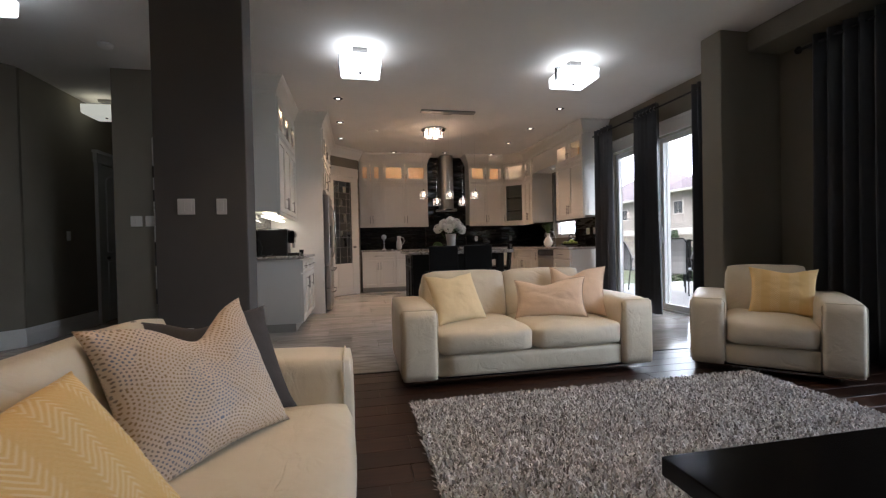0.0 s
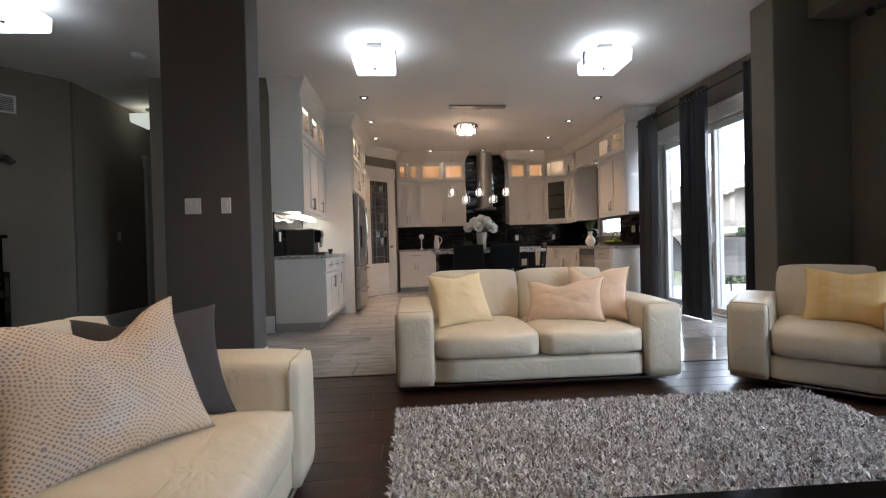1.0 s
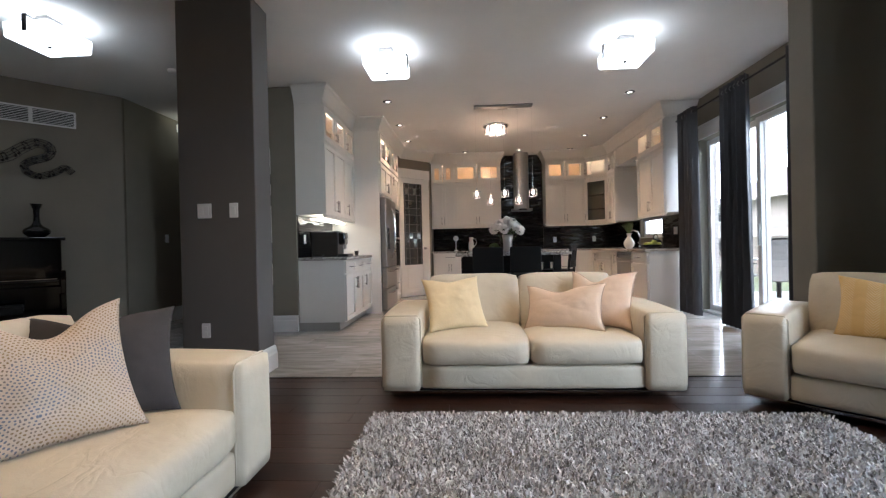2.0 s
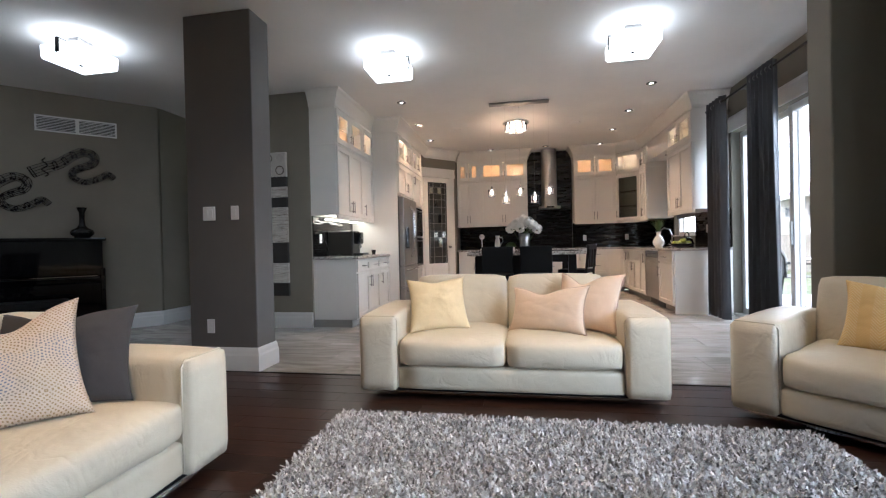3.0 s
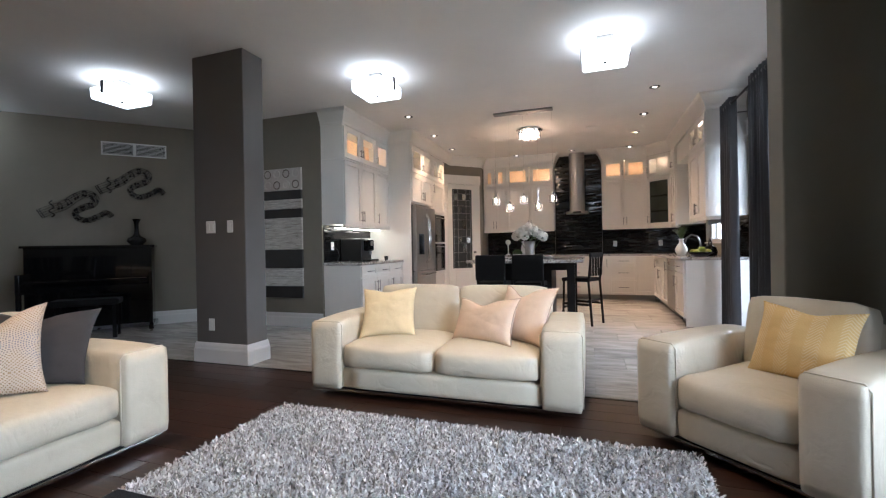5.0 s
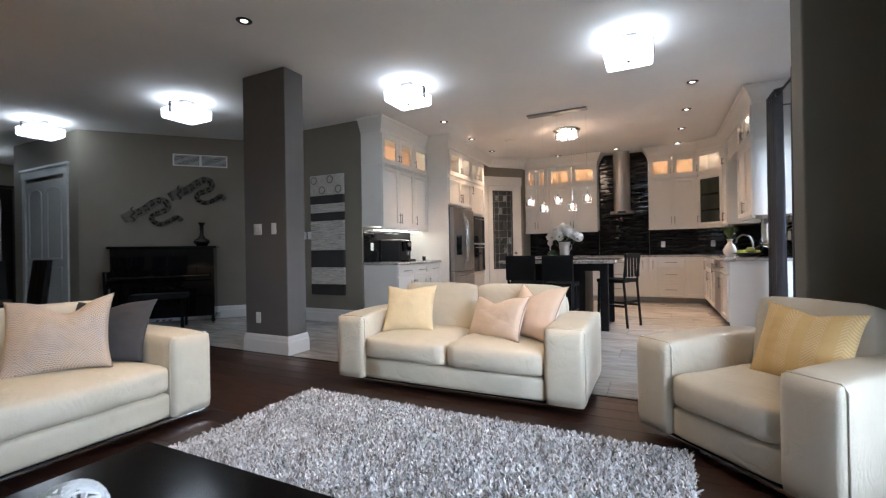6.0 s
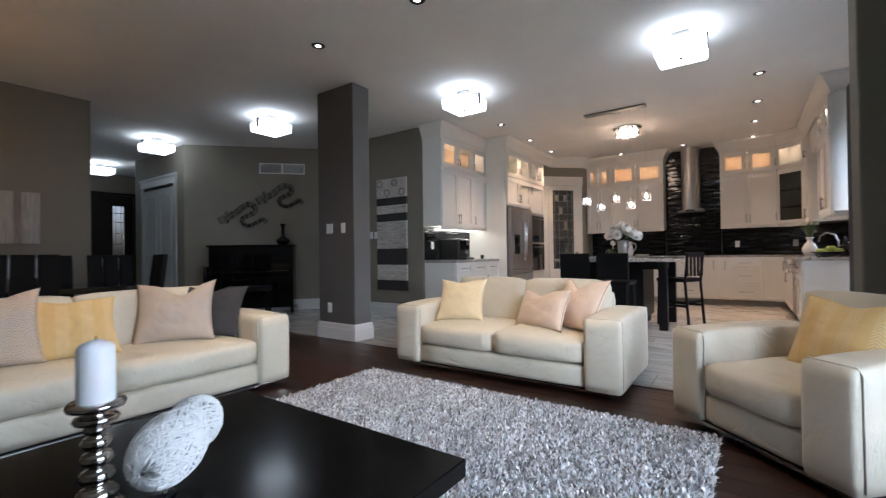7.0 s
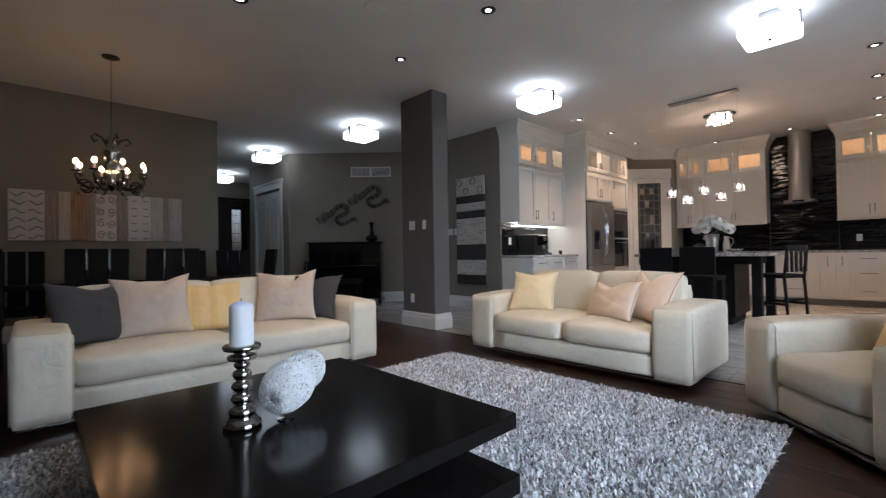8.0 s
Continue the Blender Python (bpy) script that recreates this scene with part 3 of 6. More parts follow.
def upper(w, d, m, doors, z0=1.42, zs=2.40, z1=2.86, split_glass=None, label="white shaker wall cabinet with lit glass doors above"):
    """doors: list of widths; handles pair up from the left."""
    fr, x = [], 0.0
    for i, dw in enumerate(doors):
        left = i % 2 == 0 and i < len(doors) - 1
        hx = x + dw - 0.03 if left else x + 0.03
        fr.append((x, z0 + 0.04, x + dw, zs, "door", hx))
        fr.append((x, zs + 0.03, x + dw, z1 - 0.02, "glass", hx))
        x += dw
    t = cabinet("wall_cabinet", w, d, z0 + 0.04, z1, m, fr, label, (zs + 0.05, z1 - 0.03))
    part("light_rail", B(-0.004, -0.024, z0, w + 0.004, 0.012, z0 + 0.038, 0.003), "white_cabinet", t)
    part("mid_rail", B(-0.004, -0.026, zs + 0.004, w + 0.004, d - 0.01, zs + 0.026, 0.003), "white_cabinet", t)
    return t


# coffee station, facing east
E90 = lambda x, y: pose(x, y, 0, 0, 0, 90)
upper(1.39, 0.355, E90(-0.885, 5.58), [0.465, 0.465, 0.46], 1.42, 2.36)
fr = []
for i in range(3):
    x = i * 0.453
    fr.append((x, 0.11, x + 0.453, 0.70, "door", x + 0.423 if i == 0 else x + 0.03))
    fr.append((x, 0.71, x + 0.453, 0.87, "drawer", x + 0.2265))
cabinet("base_cabinet", 1.36, 0.585, 0, 0.88, E90(-0.65, 5.6), fr, "white shaker base cabinet of the coffee station", toe=True)
structure_top = thing("countertop", pose(0, 0, 0), "dark veined granite countertop of the coffee station", "countertop")
part("slab", B(-1.238, 5.575, 0.881, -0.605, 6.965, 0.92, 0.006, 2), "veined_granite", structure_top)
t = thing("light_strip", pose(0, 0, 0), "glowing under-cabinet light strip", "cabinet light")
part("strip", B(-1.1, 5.68, 1.405, -1.02, 6.9, 1.418), "under_cabinet_strip", t)

# refrigerator tower, facing east
fr = [(0, 1.89, 0.49, 2.36, "door", 0.46), (0.49, 1.89, 0.98, 2.36, "door", 0.52), (0, 2.39, 0.49, 2.84, "glass", 0.46), (0.49, 2.39, 0.98, 2.84, "glass", 0.52)]
t = cabinet("fridge_cabinet", 0.98, 0.76, 1.87, 2.86, E90(-0.47, 6.995), fr, "white shaker cabinet over the refrigerator", (2.41, 2.83))
part("side_panel", B(-0.022, 0, 0, -0.001, 0.76, 2.86), "white_cabinet", t)
part("side_panel", B(0.96, 0, 0, 0.98, 0.76, 1.87), "white_cabinet", t)
fr = [(0, 1.78, 0.69, 2.36, "door", 0.03), (0, 2.39, 0.345, 2.84, "glass", 0.32), (0.345, 2.39, 0.69, 2.84, "glass", 0.375), (0, 0.11, 0.69, 0.62, "drawer", 0.345)]
cabinet("oven_cabinet", 0.69, 0.76, 0, 2.86, E90(-0.47, 7.978), fr, "tall white cabinet housing the wall ovens", (2.41, 2.83))
t = thing("wall_oven", E90(-0.468, 7.978), "black glass double wall oven with steel handles", "wall oven")
for k in range(2):
    z = 0.66 + k * 0.56
    o = part("oven_door", B(0.03, -0.03, z, 0.66, 0, z + 0.53, 0.006), "black_lacquer", t)
    bar_handle(o, 0.345, z + 0.47, 0.5, False, -0.03, "brushed_steel")

# rear run, facing south
YB, YU = 9.66, 9.835
upper(0.51, 0.355, pose(0.1, YU, 0), [0.255, 0.255])
upper(1.02, 0.355, pose(0.61, YU, 0), [0.51, 0.51])
upper(0.85, 0.355, pose(2.6, YU, 0), [0.425, 0.425])
fr = [(0, 1.46, 0.53, 2.40, "glass", 0.03), (0, 2.43, 0.53, 2.84, "glass", 0.03)]
t = thing("corner_cabinet", pose(3.452, YU, 0, 0, 0, -45), "white angled corner wall cabinet with glass doors", "kitchen cabinet", "kitchen cabinets")
part("body", P([(0, 0.26), (0.0, 0.02), (0.02, 0.02), (0.02, 0.24), (0.5, 0.24), (0.5, 0.02), (0.525, 0.02), (0.525, 0.26)], 1.46, 2.86), "white_cabinet", t)
part("shelf", B(0.02, 0.03, 2.40, 0.5, 0.24, 2.44), "white_cabinet", t)
part("top_panel", B(0.0, 0.005, 2.84, 0.525, 0.24, 2.858), "white_cabinet", t)
part("bottom_panel", B(0.0, -0.012, 1.42, 0.525, 0.24, 1.46), "white_cabinet", t)
for z in (1.75, 2.05):
    part("shelf", B(0.02, 0.03, z, 0.5, 0.24, z + 0.015), "frosted_glass", t)
part("light_strip", B(0.06, 0.06, 2.825, 0.46, 0.08, 2.835), "cabinet_strip", t)
for z0, z1, pm in ((1.465, 2.40, "frosted_glass"), (2.44, 2.84, "clear_glass")):
    dn = part("glass_door", shaker(bmesh.new(), 0.003, z0, 0.522, z1, 0.0, open_mid=True), "white_cabinet", t)
    pn = part("pane", B(0.065, -0.012, z0 + 0.06, 0.46, -0.008, z1 - 0.06), pm, dn)
    pn.visible_shadow = False
    bar_handle(dn, 0.03, z0 + 0.13, 0.13)
W90 = lambda x, y: pose(x, y, 0, 0, 0, -90)
upper(0.45, 0.45, W90(3.828, 9.455), [0.225, 0.225])
upper(1.0, 0.45, W90(3.828, 7.845), [0.5, 0.5])
structure("window_valance", B(3.84, 7.85, 2.52, 4.27, 9.0, 2.86), "white_cabinet", "white panel over the sink window", "valance")
pot_light(4.02, 8.4, 2.52, pl)

for x0, x1, kind in ((0.13, 0.86, "d"), (0.86, 1.72, "d"), (1.72, 2.38, "3"), (2.38, 2.58, "n"), (2.58, 2.74, "n"), (2.74, 3.2, "3"), (3.2, 3.545, "b")):
    w = x1 - x0
    if kind == "d":
        fr = [(0, 0.11, w / 2, 0.70, "door", w / 2 - 0.03), (w / 2, 0.11, w, 0.70, "door", w / 2 + 0.03), (0, 0.71, w, 0.87, "drawer", w / 2)]
    elif kind == "3":
        fr = [(0, 0.11, w, 0.40, "drawer", w / 2), (0, 0.405, w, 0.685, "drawer", w / 2), (0, 0.69, w, 0.87, "drawer", w / 2)]
    elif kind == "n":
        fr = [(0, 0.11, w, 0.87, "door", w / 2)]
    else:
        fr = [(0, 0.11, w, 0.87, "door", None)]
    cabinet("base_cabinet", w - 0.002, 0.535, 0, 0.88, pose(x0, YB, 0), fr, "white shaker base cabinet under the granite counter", toe=True)
for y1, y0, kind in ((9.64, 9.3, "n"), (9.3, 8.5, "s"), (8.5, 8.12, "n"), (7.42, 6.8, "d")):
    w = y1 - y0
    if kind == "n":
        fr = [(0, 0.11, w, 0.87, "door", w - 0.04)]
    elif kind == "s":
        fr = [(0, 0.11, w / 2, 0.70, "door", w / 2 - 0.03), (w / 2, 0.11, w, 0.70, "door", w / 2 + 0.03), (0, 0.71, w, 0.87, "drawer", None)]
    else:
        fr = [(0, 0.11, w, 0.70, "door", 0.05), (0, 0.71, w, 0.87, "drawer", w / 2)]
    t = cabinet("base_cabinet", w - 0.002, 0.73, 0, 0.88, W90(3.545, y1), fr, "white shaker base cabinet beside the sink", toe=True)
    if kind == "d":
        part("end_panel", B(w, -0.0, 0, w + 0.018, 0.73, 0.88), "white_cabinet", t)
t = thing("dishwasher", W90(3.545, 8.118), "stainless steel built-in dishwasher", "dishwasher")
part("body", B(0.005, 0.0, 0.1, 0.69, 0.6, 0.875), "dark_steel", t)
o = part("door", B(0.008, -0.022, 0.12, 0.688, -0.001, 0.76, 0.004), "brushed_steel", t)
bar_handle(o, 0.348, 0.70, 0.56, False, -0.022, "brushed_steel")
part("control_panel", B(0.008, -0.022, 0.765, 0.688, -0.001, 0.87, 0.004), "black_lacquer", t)
part("kick_plate", B(0.005, 0.06, 0.0, 0.69, 0.1, 0.1), "black_plastic", t)
t = thing("countertop", pose(0, 0, 0), "long L-shaped dark veined granite countertop", "countertop")
part("slab", P([(0.1, 9.63), (3.49, 9.63), (3.49, 6.77), (4.275, 6.77), (4.275, 10.195), (0.1, 10.195)], 0.881, 0.92), "veined_granite", t)

# hood and black mosaic
t = thing("range_hood", pose(2.1, 10.18, 0), "stainless steel chimney range hood with glass visor", "range hood")
bm = bmesh.new()
a = [(0.155 * math.cos(q), -0.24 - 0.1 * math.sin(q)) for q in [math.pi * k / 12 for k in range(13)]]
prism(bm, ([(0.155, 0.0)] + [(x, y) for x, y in a] + [(-0.155, 0.0)])[::-1], 1.83, 3.06)
bmesh.ops.recalc_face_normals(bm, faces=bm.faces[:])
part("chimney", bm, "brushed_steel", t)
bm = bmesh.new()
a = [(0.225 * math.cos(q), -0.28 - 0.14 * math.sin(q)) for q in [math.pi * k / 14 for k in range(15)]]
prism(bm, ([(0.225, 0.0)] + a + [(-0.225, 0.0)])[::-1], 1.78, 1.828)
bmesh.ops.recalc_face_normals(bm, faces=bm.faces[:])
part("visor", bm, "brushed_steel", t)
part("control_strip", B(-0.08, -0.423, 1.79, 0.08, -0.418, 1.815), "black_lacquer", t)


def mosaic(name, m, w, z0, z1, seed, label):
    rnd = random.Random(seed)
    t = thing(name, m, label, "backsplash", "", "structure")
    vs, fs = [], []
    z = z0
    while z < z1 - 0.005:
        h = min(0.032, z1 - z)
        x = -rnd.uniform(0, 0.25)
        while x < w:
            l = rnd.uniform(0.1, 0.3)
            a, b = max(0, x), min(w, x + l)
            x += l
            if b - a < 0.01:
                continue
            y0, y1, y2, y3 = [-0.012 - rnd.uniform(0, 0.0034) for _ in range(4)]
            n = len(vs)
            g = 0.0012
            vs += [(a + g, y0, z + g), (b - g, y1, z + g), (b - g, y2, z + h - g), (a + g, y3, z + h - g), (a + g, 0, z + g), (b - g, 0, z + g), (b - g, 0, z + h - g), (a + g, 0, z + h - g)]
            fs += [tuple(n + i for i in f) for f in ((0, 1, 2, 3), (0, 4, 5, 1), (1, 5, 6, 2), (2, 6, 7, 3), (3, 7, 4, 0))]
        z += 0.032
    me = bpy.data.meshes.new("tiles")
    me.from_pydata(vs, [], fs)
    me.materials.append(MATS["black_glass_mosaic"])
    ob = new("tiles", me)
    ob.parent = t
    ob["kind"] = "stuff"
    part("backing", B(0, -0.003, z0, w, 0.0, z1), "black_void", t)


mosaic("backsplash", pose(0.1, 10.199, 0), 1.52, 0.921, 1.46, 1, "black glass mosaic backsplash behind the counter")
mosaic("backsplash", pose(1.625, 10.199, 0), 0.97, 0.921, 3.06, 2, "black glass mosaic wall behind the range hood")
mosaic("backsplash", pose(2.6, 10.199, 0), 1.67, 0.921, 1.46, 3, "black glass mosaic backsplash behind the counter")
mosaic("backsplash", W90(4.279, 10.19), 1.19, 0.921, 1.46, 4, "black glass mosaic backsplash beside the window")
mosaic("backsplash", W90(4.279, 8.0), 1.2, 0.921, 1.46, 5, "black glass mosaic backsplash beside the window")
mosaic("backsplash", E90(-1.239, 5.6), 1.36, 0.921, 1.46, 6, "dark glass mosaic backsplash of the coffee station")

# ---- refrigerator ----
t = thing("refrigerator", E90(-0.47, 7.02), "stainless steel french-door refrigerator with ice dispenser", "refrigerator")
part("body", B(0, 0, 0.02, 0.91, 0.7, 1.84), "dark_steel", t)
for k in range(2):
    x0 = 0.003 + k * 0.454
    o = part("door", B(x0, -0.085, 0.72, x0 + 0.45, -0.004, 1.83, 0.012, 2), "brushed_steel", t)
    hx = 0.455 + (-0.04 if k == 0 else 0.04)
    part("handle", T([(hx, -0.09, 0.85), (hx, -0.135, 0.95), (hx, -0.15, 1.25), (hx, -0.135, 1.6), (hx, -0.09, 1.7)], 0.012, 8), "chrome", o, "curved bar handle", True)
    if k == 0:
        part("ice_dispenser", B(0.10, -0.088, 1.0, 0.33, -0.084, 1.35, 0.003), "black_lacquer", o, "black ice and water dispenser")
for z0, z1 in ((0.38, 0.71), (0.04, 0.37)):
    o = part("freezer_drawer", B(0.003, -0.085, z0, 0.907, -0.004, z1, 0.012, 2), "brushed_steel", t)
    part("handle", T([(0.1, -0.09, z1 - 0.06), (0.15, -0.14, z1 - 0.06), (0.76, -0.14, z1 - 0.06), (0.81, -0.09, z1 - 0.06)], 0.012, 8), "chrome", o, "", True)

# ---- island and stools ----
t = thing("kitchen_island", pose(0, 0, 0), "black kitchen island with panelled ends and pale granite top", "kitchen island")
part("body", B(0.82, 6.4, 0.1, 1.85, 7.2, 0.88), "black_wood", t)
part("plinth", B(0.86, 6.44, 0, 1.81, 7.16, 0.1), "black_void", t)
part("countertop", B(0.73, 6.08, 0.881, 2.27, 7.27, 0.925, 0.008, 2), "veined_granite", t, "veined granite island top")
for k in range(2):
    part("post", B(2.06, 6.22 + k * 0.8, 0, 2.16, 6.32 + k * 0.8, 0.88, 0.004), "black_wood", t)
part("apron", B(1.85, 6.25, 0.78, 2.08, 7.08, 0.88), "black_wood", t)
for k in range(2):
    y0 = 6.42 + k * 0.39
    for nm, z0, z1 in (("drawer_front", 0.70, 0.86), ("door", 0.13, 0.69)):
        bm = bmesh.new()
        shaker(bm, y0, z0, y0 + 0.37, z1, 0.0, 0.02, 0.045)
        bmesh.ops.transform(bm, matrix=Matrix.Translation((0.82, 0, 0)) @ Matrix(((0, 1, 0, 0), (1, 0, 0, 0), (0, 0, 1, 0), (0, 0, 0, 1))), verts=bm.verts[:])
        bmesh.ops.reverse_faces(bm, faces=bm.faces[:])
        part(nm, bm, "black_wood", t)


def bar_stool(m, first=None, slatted=False):
    if first:
        return copy_thing(first, m)
    t = thing("counter_stool", m, "black wooden counter stool with a low back", "stool", "stools at the island")
    w = 0.385
    part("seat", B(-w / 2, 0.0, 0.60, w / 2, 0.40, 0.65, 0.012, 2), "black_upholstery", t)
    if slatted:
        for k in range(5):
            x = -0.16 + k * 0.08
            part("slat", B(x - 0.018, -0.035, 0.68, x + 0.018, -0.02, 0.95), "black_wood", t)
        part("top_rail", B(-w / 2, -0.05, 0.93, w / 2, -0.02, 1.0, 0.008, 2), "black_wood", t)
    else:
        part("backrest", B(-w / 2, -0.06, 0.68, w / 2, -0.025, 1.0, 0.012, 2), "black_upholstery", t)
    for k in range(4):
        x, y = (-w / 2 + 0.02 if k % 2 == 0 else w / 2 - 0.02), (0.0 if k < 2 else 0.37)
        bm = bmesh.new()
        top = 0.98 if k < 2 else 0.6
        pts = [(x, y - (0.045 if k < 2 else -0.02), 0.0), (x, y, 0.6)] + ([(x, y - 0.04, top)] if k < 2 else [])
        tube(bm, pts, 0.021, 4)
        part("leg", bm, "black_wood", t)
    for z, y in ((0.22, 0.36), (0.32, 0.0)):
        part("stretcher", B(-w / 2 + 0.02, y - 0.01, z, w / 2 - 0.02, y + 0.012, z + 0.03), "black_wood", t)
    for k in range(2):
        x = -w / 2 + 0.01 + k * (w - 0.04)
        part("stretcher", B(x, 0.0, 0.27, x + 0.022, 0.37, 0.30), "black_wood", t)
    return t


st = bar_stool(pose(1.15, 5.76, 0))
bar_stool(pose(1.62, 5.76, 0), st)
bar_stool(pose(2.40, 6.72, 0, 0, 0, 64), None, True)

# ---- patterned cloth ----


def math_node(nt, op, a, b=0.0):
    n = nt.nodes.new("ShaderNodeMath")
    n.operation = op
    for sock, q in zip(n.inputs, (a, b)):
        if hasattr(q, "links"):
            link(nt, q, sock)
        else:
            sock.default_value = q
    return n.outputs[0]


def dotted_mat():
    """Small foil marks set in rings round repeated centres, as in a mandala print."""
    m, nt, b = nodes_of("silver_dotted_cloth")
    tc = nt.nodes.new("ShaderNodeTexCoord")
    v = tc.outputs["Object"]
    sp = nt.nodes.new("ShaderNodeSeparateXYZ")
    link(nt, v, sp.inputs[0])
    mt = lambda op, a, c=0.0: math_node(nt, op, a, c)
    x = mt("SUBTRACT", mt("PINGPONG", mt("ADD", sp.outputs["X"], 0.62), 0.15), 0.02)
    z = mt("SUBTRACT", mt("PINGPONG", mt("ADD", sp.outputs["Z"], 0.41), 0.17), 0.03)
    ring = mt("DIVIDE", mt("SQRT", mt("ADD", mt("MULTIPLY", x, x), mt("MULTIPLY", z, z))), 0.0096)
    idx = mt("FLOOR", ring)
    turn = mt("MULTIPLY", mt("DIVIDE", mt("ARCTAN2", z, x), 2 * math.pi), mt("ADD", mt("MULTIPLY", idx, 5.0), 4.0))
    da = mt("SUBTRACT", mt("FRACT", mt("ADD", mt("ADD", turn, mt("MULTIPLY", idx, 0.37)), mt("MULTIPLY", tex_noise(nt, v, 45, 1), 0.9))), 0.5)
    dr = mt("SUBTRACT", mt("FRACT", ring), 0.5)
    dist = mt("SQRT", mt("ADD", mt("MULTIPLY", da, da), mt("MULTIPLY", dr, dr)))
    dot = ramp(nt, dist, [(0.23, (1, 1, 1)), (0.31, (0, 0, 0))])
    tone = ramp(nt, tex_noise(nt, v, 6, 3), [(0.40, (0.18, 0.20, 0.27)), (0.5, (0.30, 0.20, 0.10)), (0.62, (0.40, 0.28, 0.15))])
    cloth = ramp(nt, tex_noise(nt, v, 400, 2), [(0.3, (0.60, 0.49, 0.39)), (0.7, (0.72, 0.60, 0.49))])
    link(nt, mixc(nt, dot, cloth, tone), b.inputs["Base Color"])
    link(nt, mt("MULTIPLY", dot, 0.3), b.inputs["Metallic"])
    link(nt, mt("SUBTRACT", 0.8, mt("MULTIPLY", dot, 0.42)), b.inputs["Roughness"])
    bump(nt, b, tex_noise(nt, v, 300, 2), 0.25, 0.002)


def chevron_mat():
    """Yellow cotton with upright bands of paler herringbone."""
    m, nt, b = nodes_of("yellow_chevron_cloth")
    tc = nt.nodes.new("ShaderNodeTexCoord")
    sp = nt.nodes.new("ShaderNodeSeparateXYZ")
    link(nt, tc.outputs["Object"], sp.inputs[0])
    mt = lambda op, a, c=0.0: math_node(nt, op, a, c)
    zig = mt("PINGPONG", sp.outputs["X"], 0.045)
    fine = mt("PINGPONG", mt("ADD", sp.outputs["Z"], mt("MULTIPLY", zig, 1.1)), 0.008)
    k = ramp(nt, mt("MULTIPLY", fine, 125.0), [(0.50, (0, 0, 0)), (0.66, (1, 1, 1))])
    band = ramp(nt, mt("MULTIPLY", mt("PINGPONG", mt("ADD", sp.outputs["X"], 0.35), 0.06), 16.0), [(0.42, (0.15, 0.15, 0.15)), (0.5, (1, 1, 1))])
    both = mixc(nt, 1.0, k, band, "MULTIPLY")
    cloth = ramp(nt, tex_noise(nt, tc.outputs["Object"], 380, 2), [(0.3, (0.70, 0.46, 0.17)), (0.7, (0.77, 0.54, 0.23))])
    link(nt, mixc(nt, both, cloth, (0.80, 0.62, 0.34)), b.inputs["Base Color"])
    b.inputs["Roughness"].default_value = 0.85
    bump(nt, b, both, 0.15, 0.003)


def woven_mat():
    m, nt, b = nodes_of("carved_plank_art")
    geo = nt.nodes.new("ShaderNodeNewGeometry")
    v = coords(nt, (1.5, 1.5, 18))
    g = tex_noise(nt, v, 4, 6, 0.7, 0.6)
    c = ramp(nt, g, [(0.30, (0.06, 0.05, 0.045)), (0.40, (0.40, 0.37, 0.32)), (0.7, (0.72, 0.69, 0.64))])
    link(nt, c, b.inputs["Base Color"])
    b.inputs["Roughness"].default_value = 0.7
    bump(nt, b, g, 0.5, 0.006)


dotted_mat(), chevron_mat(), woven_mat()
paint("dark_plank_art", (0.03, 0.027, 0.025), 0.7, 0.3, 40, 0.4)
paint("pressed_tin", (0.52, 0.49, 0.45), 0.45, 0.2, 30, 0.3)
paint("worn_emboss", (0.14, 0.12, 0.10), 0.5, 0.3, 30, 0.3)


def upright_plank(name, dark, mid, light):
    m, nt, b = nodes_of(name)
    g = tex_noise(nt, coords(nt, (16, 16, 1.2)), 3, 6, 0.7, 0.5)
    link(nt, ramp(nt, g, [(0.28, dark), (0.5, mid), (0.72, light)]), b.inputs["Base Color"])
    b.inputs["Roughness"].default_value = 0.7
    bump(nt, b, g, 0.4, 0.004)


upright_plank("brown_plank", (0.13, 0.07, 0.035), (0.27, 0.16, 0.085), (0.38, 0.25, 0.15))
upright_plank("grey_plank", (0.14, 0.12, 0.10), (0.25, 0.22, 0.19), (0.38, 0.34, 0.30))
upright_plank("pale_plank", (0.24, 0.22, 0.19), (0.40, 0.37, 0.33), (0.52, 0.49, 0.45))


def pillow(name, m, w, h, th, mat, seed, label, chop=0.08, at=0.0, group="scatter cushions", piping=""):
    t = thing(name, m, label, "cushion", group)
    cover = part("cover", pillow_mesh(w, h, th, seed, chop, at), mat, t, "", True)
    if piping:
        edge = []
        for i in range(64):
            k, q = divmod(i, 16)
            a = q / 8 - 1
            u, v = ((a, -1), (1, a), (-a, 1), (-1, -a))[k]
            fl = 1 + 0.05 * abs(u) ** 3 * abs(v) ** 3
            dent = math.exp(-((u - at) / 0.42) ** 2) * max(0.0, (v + 0.25) / 1.25) ** 1.6
            edge.append((u * w / 2 * (1 - 0.065 * (1 - v * v) * abs(u) ** 3) * fl, 0, h / 2 + v * h / 2 * (1 - 0.065 * (1 - u * u) * abs(v) ** 3) * fl - chop * h * dent))
        part("piping", T(edge + edge[:1], 0.0045, 6), piping, cover, "corded edge", True)
    return t


def rest(x, y, z, yaw, lean, roll=0):
    """A cushion's pose: its foot at a place, turned, leaning back and rolled on its edge."""
    return pose(x, y, z, 0, 0, yaw) @ pose(0, 0, 0, -lean, 0, 0) @ pose(0, 0, 0, 0, roll, 0)


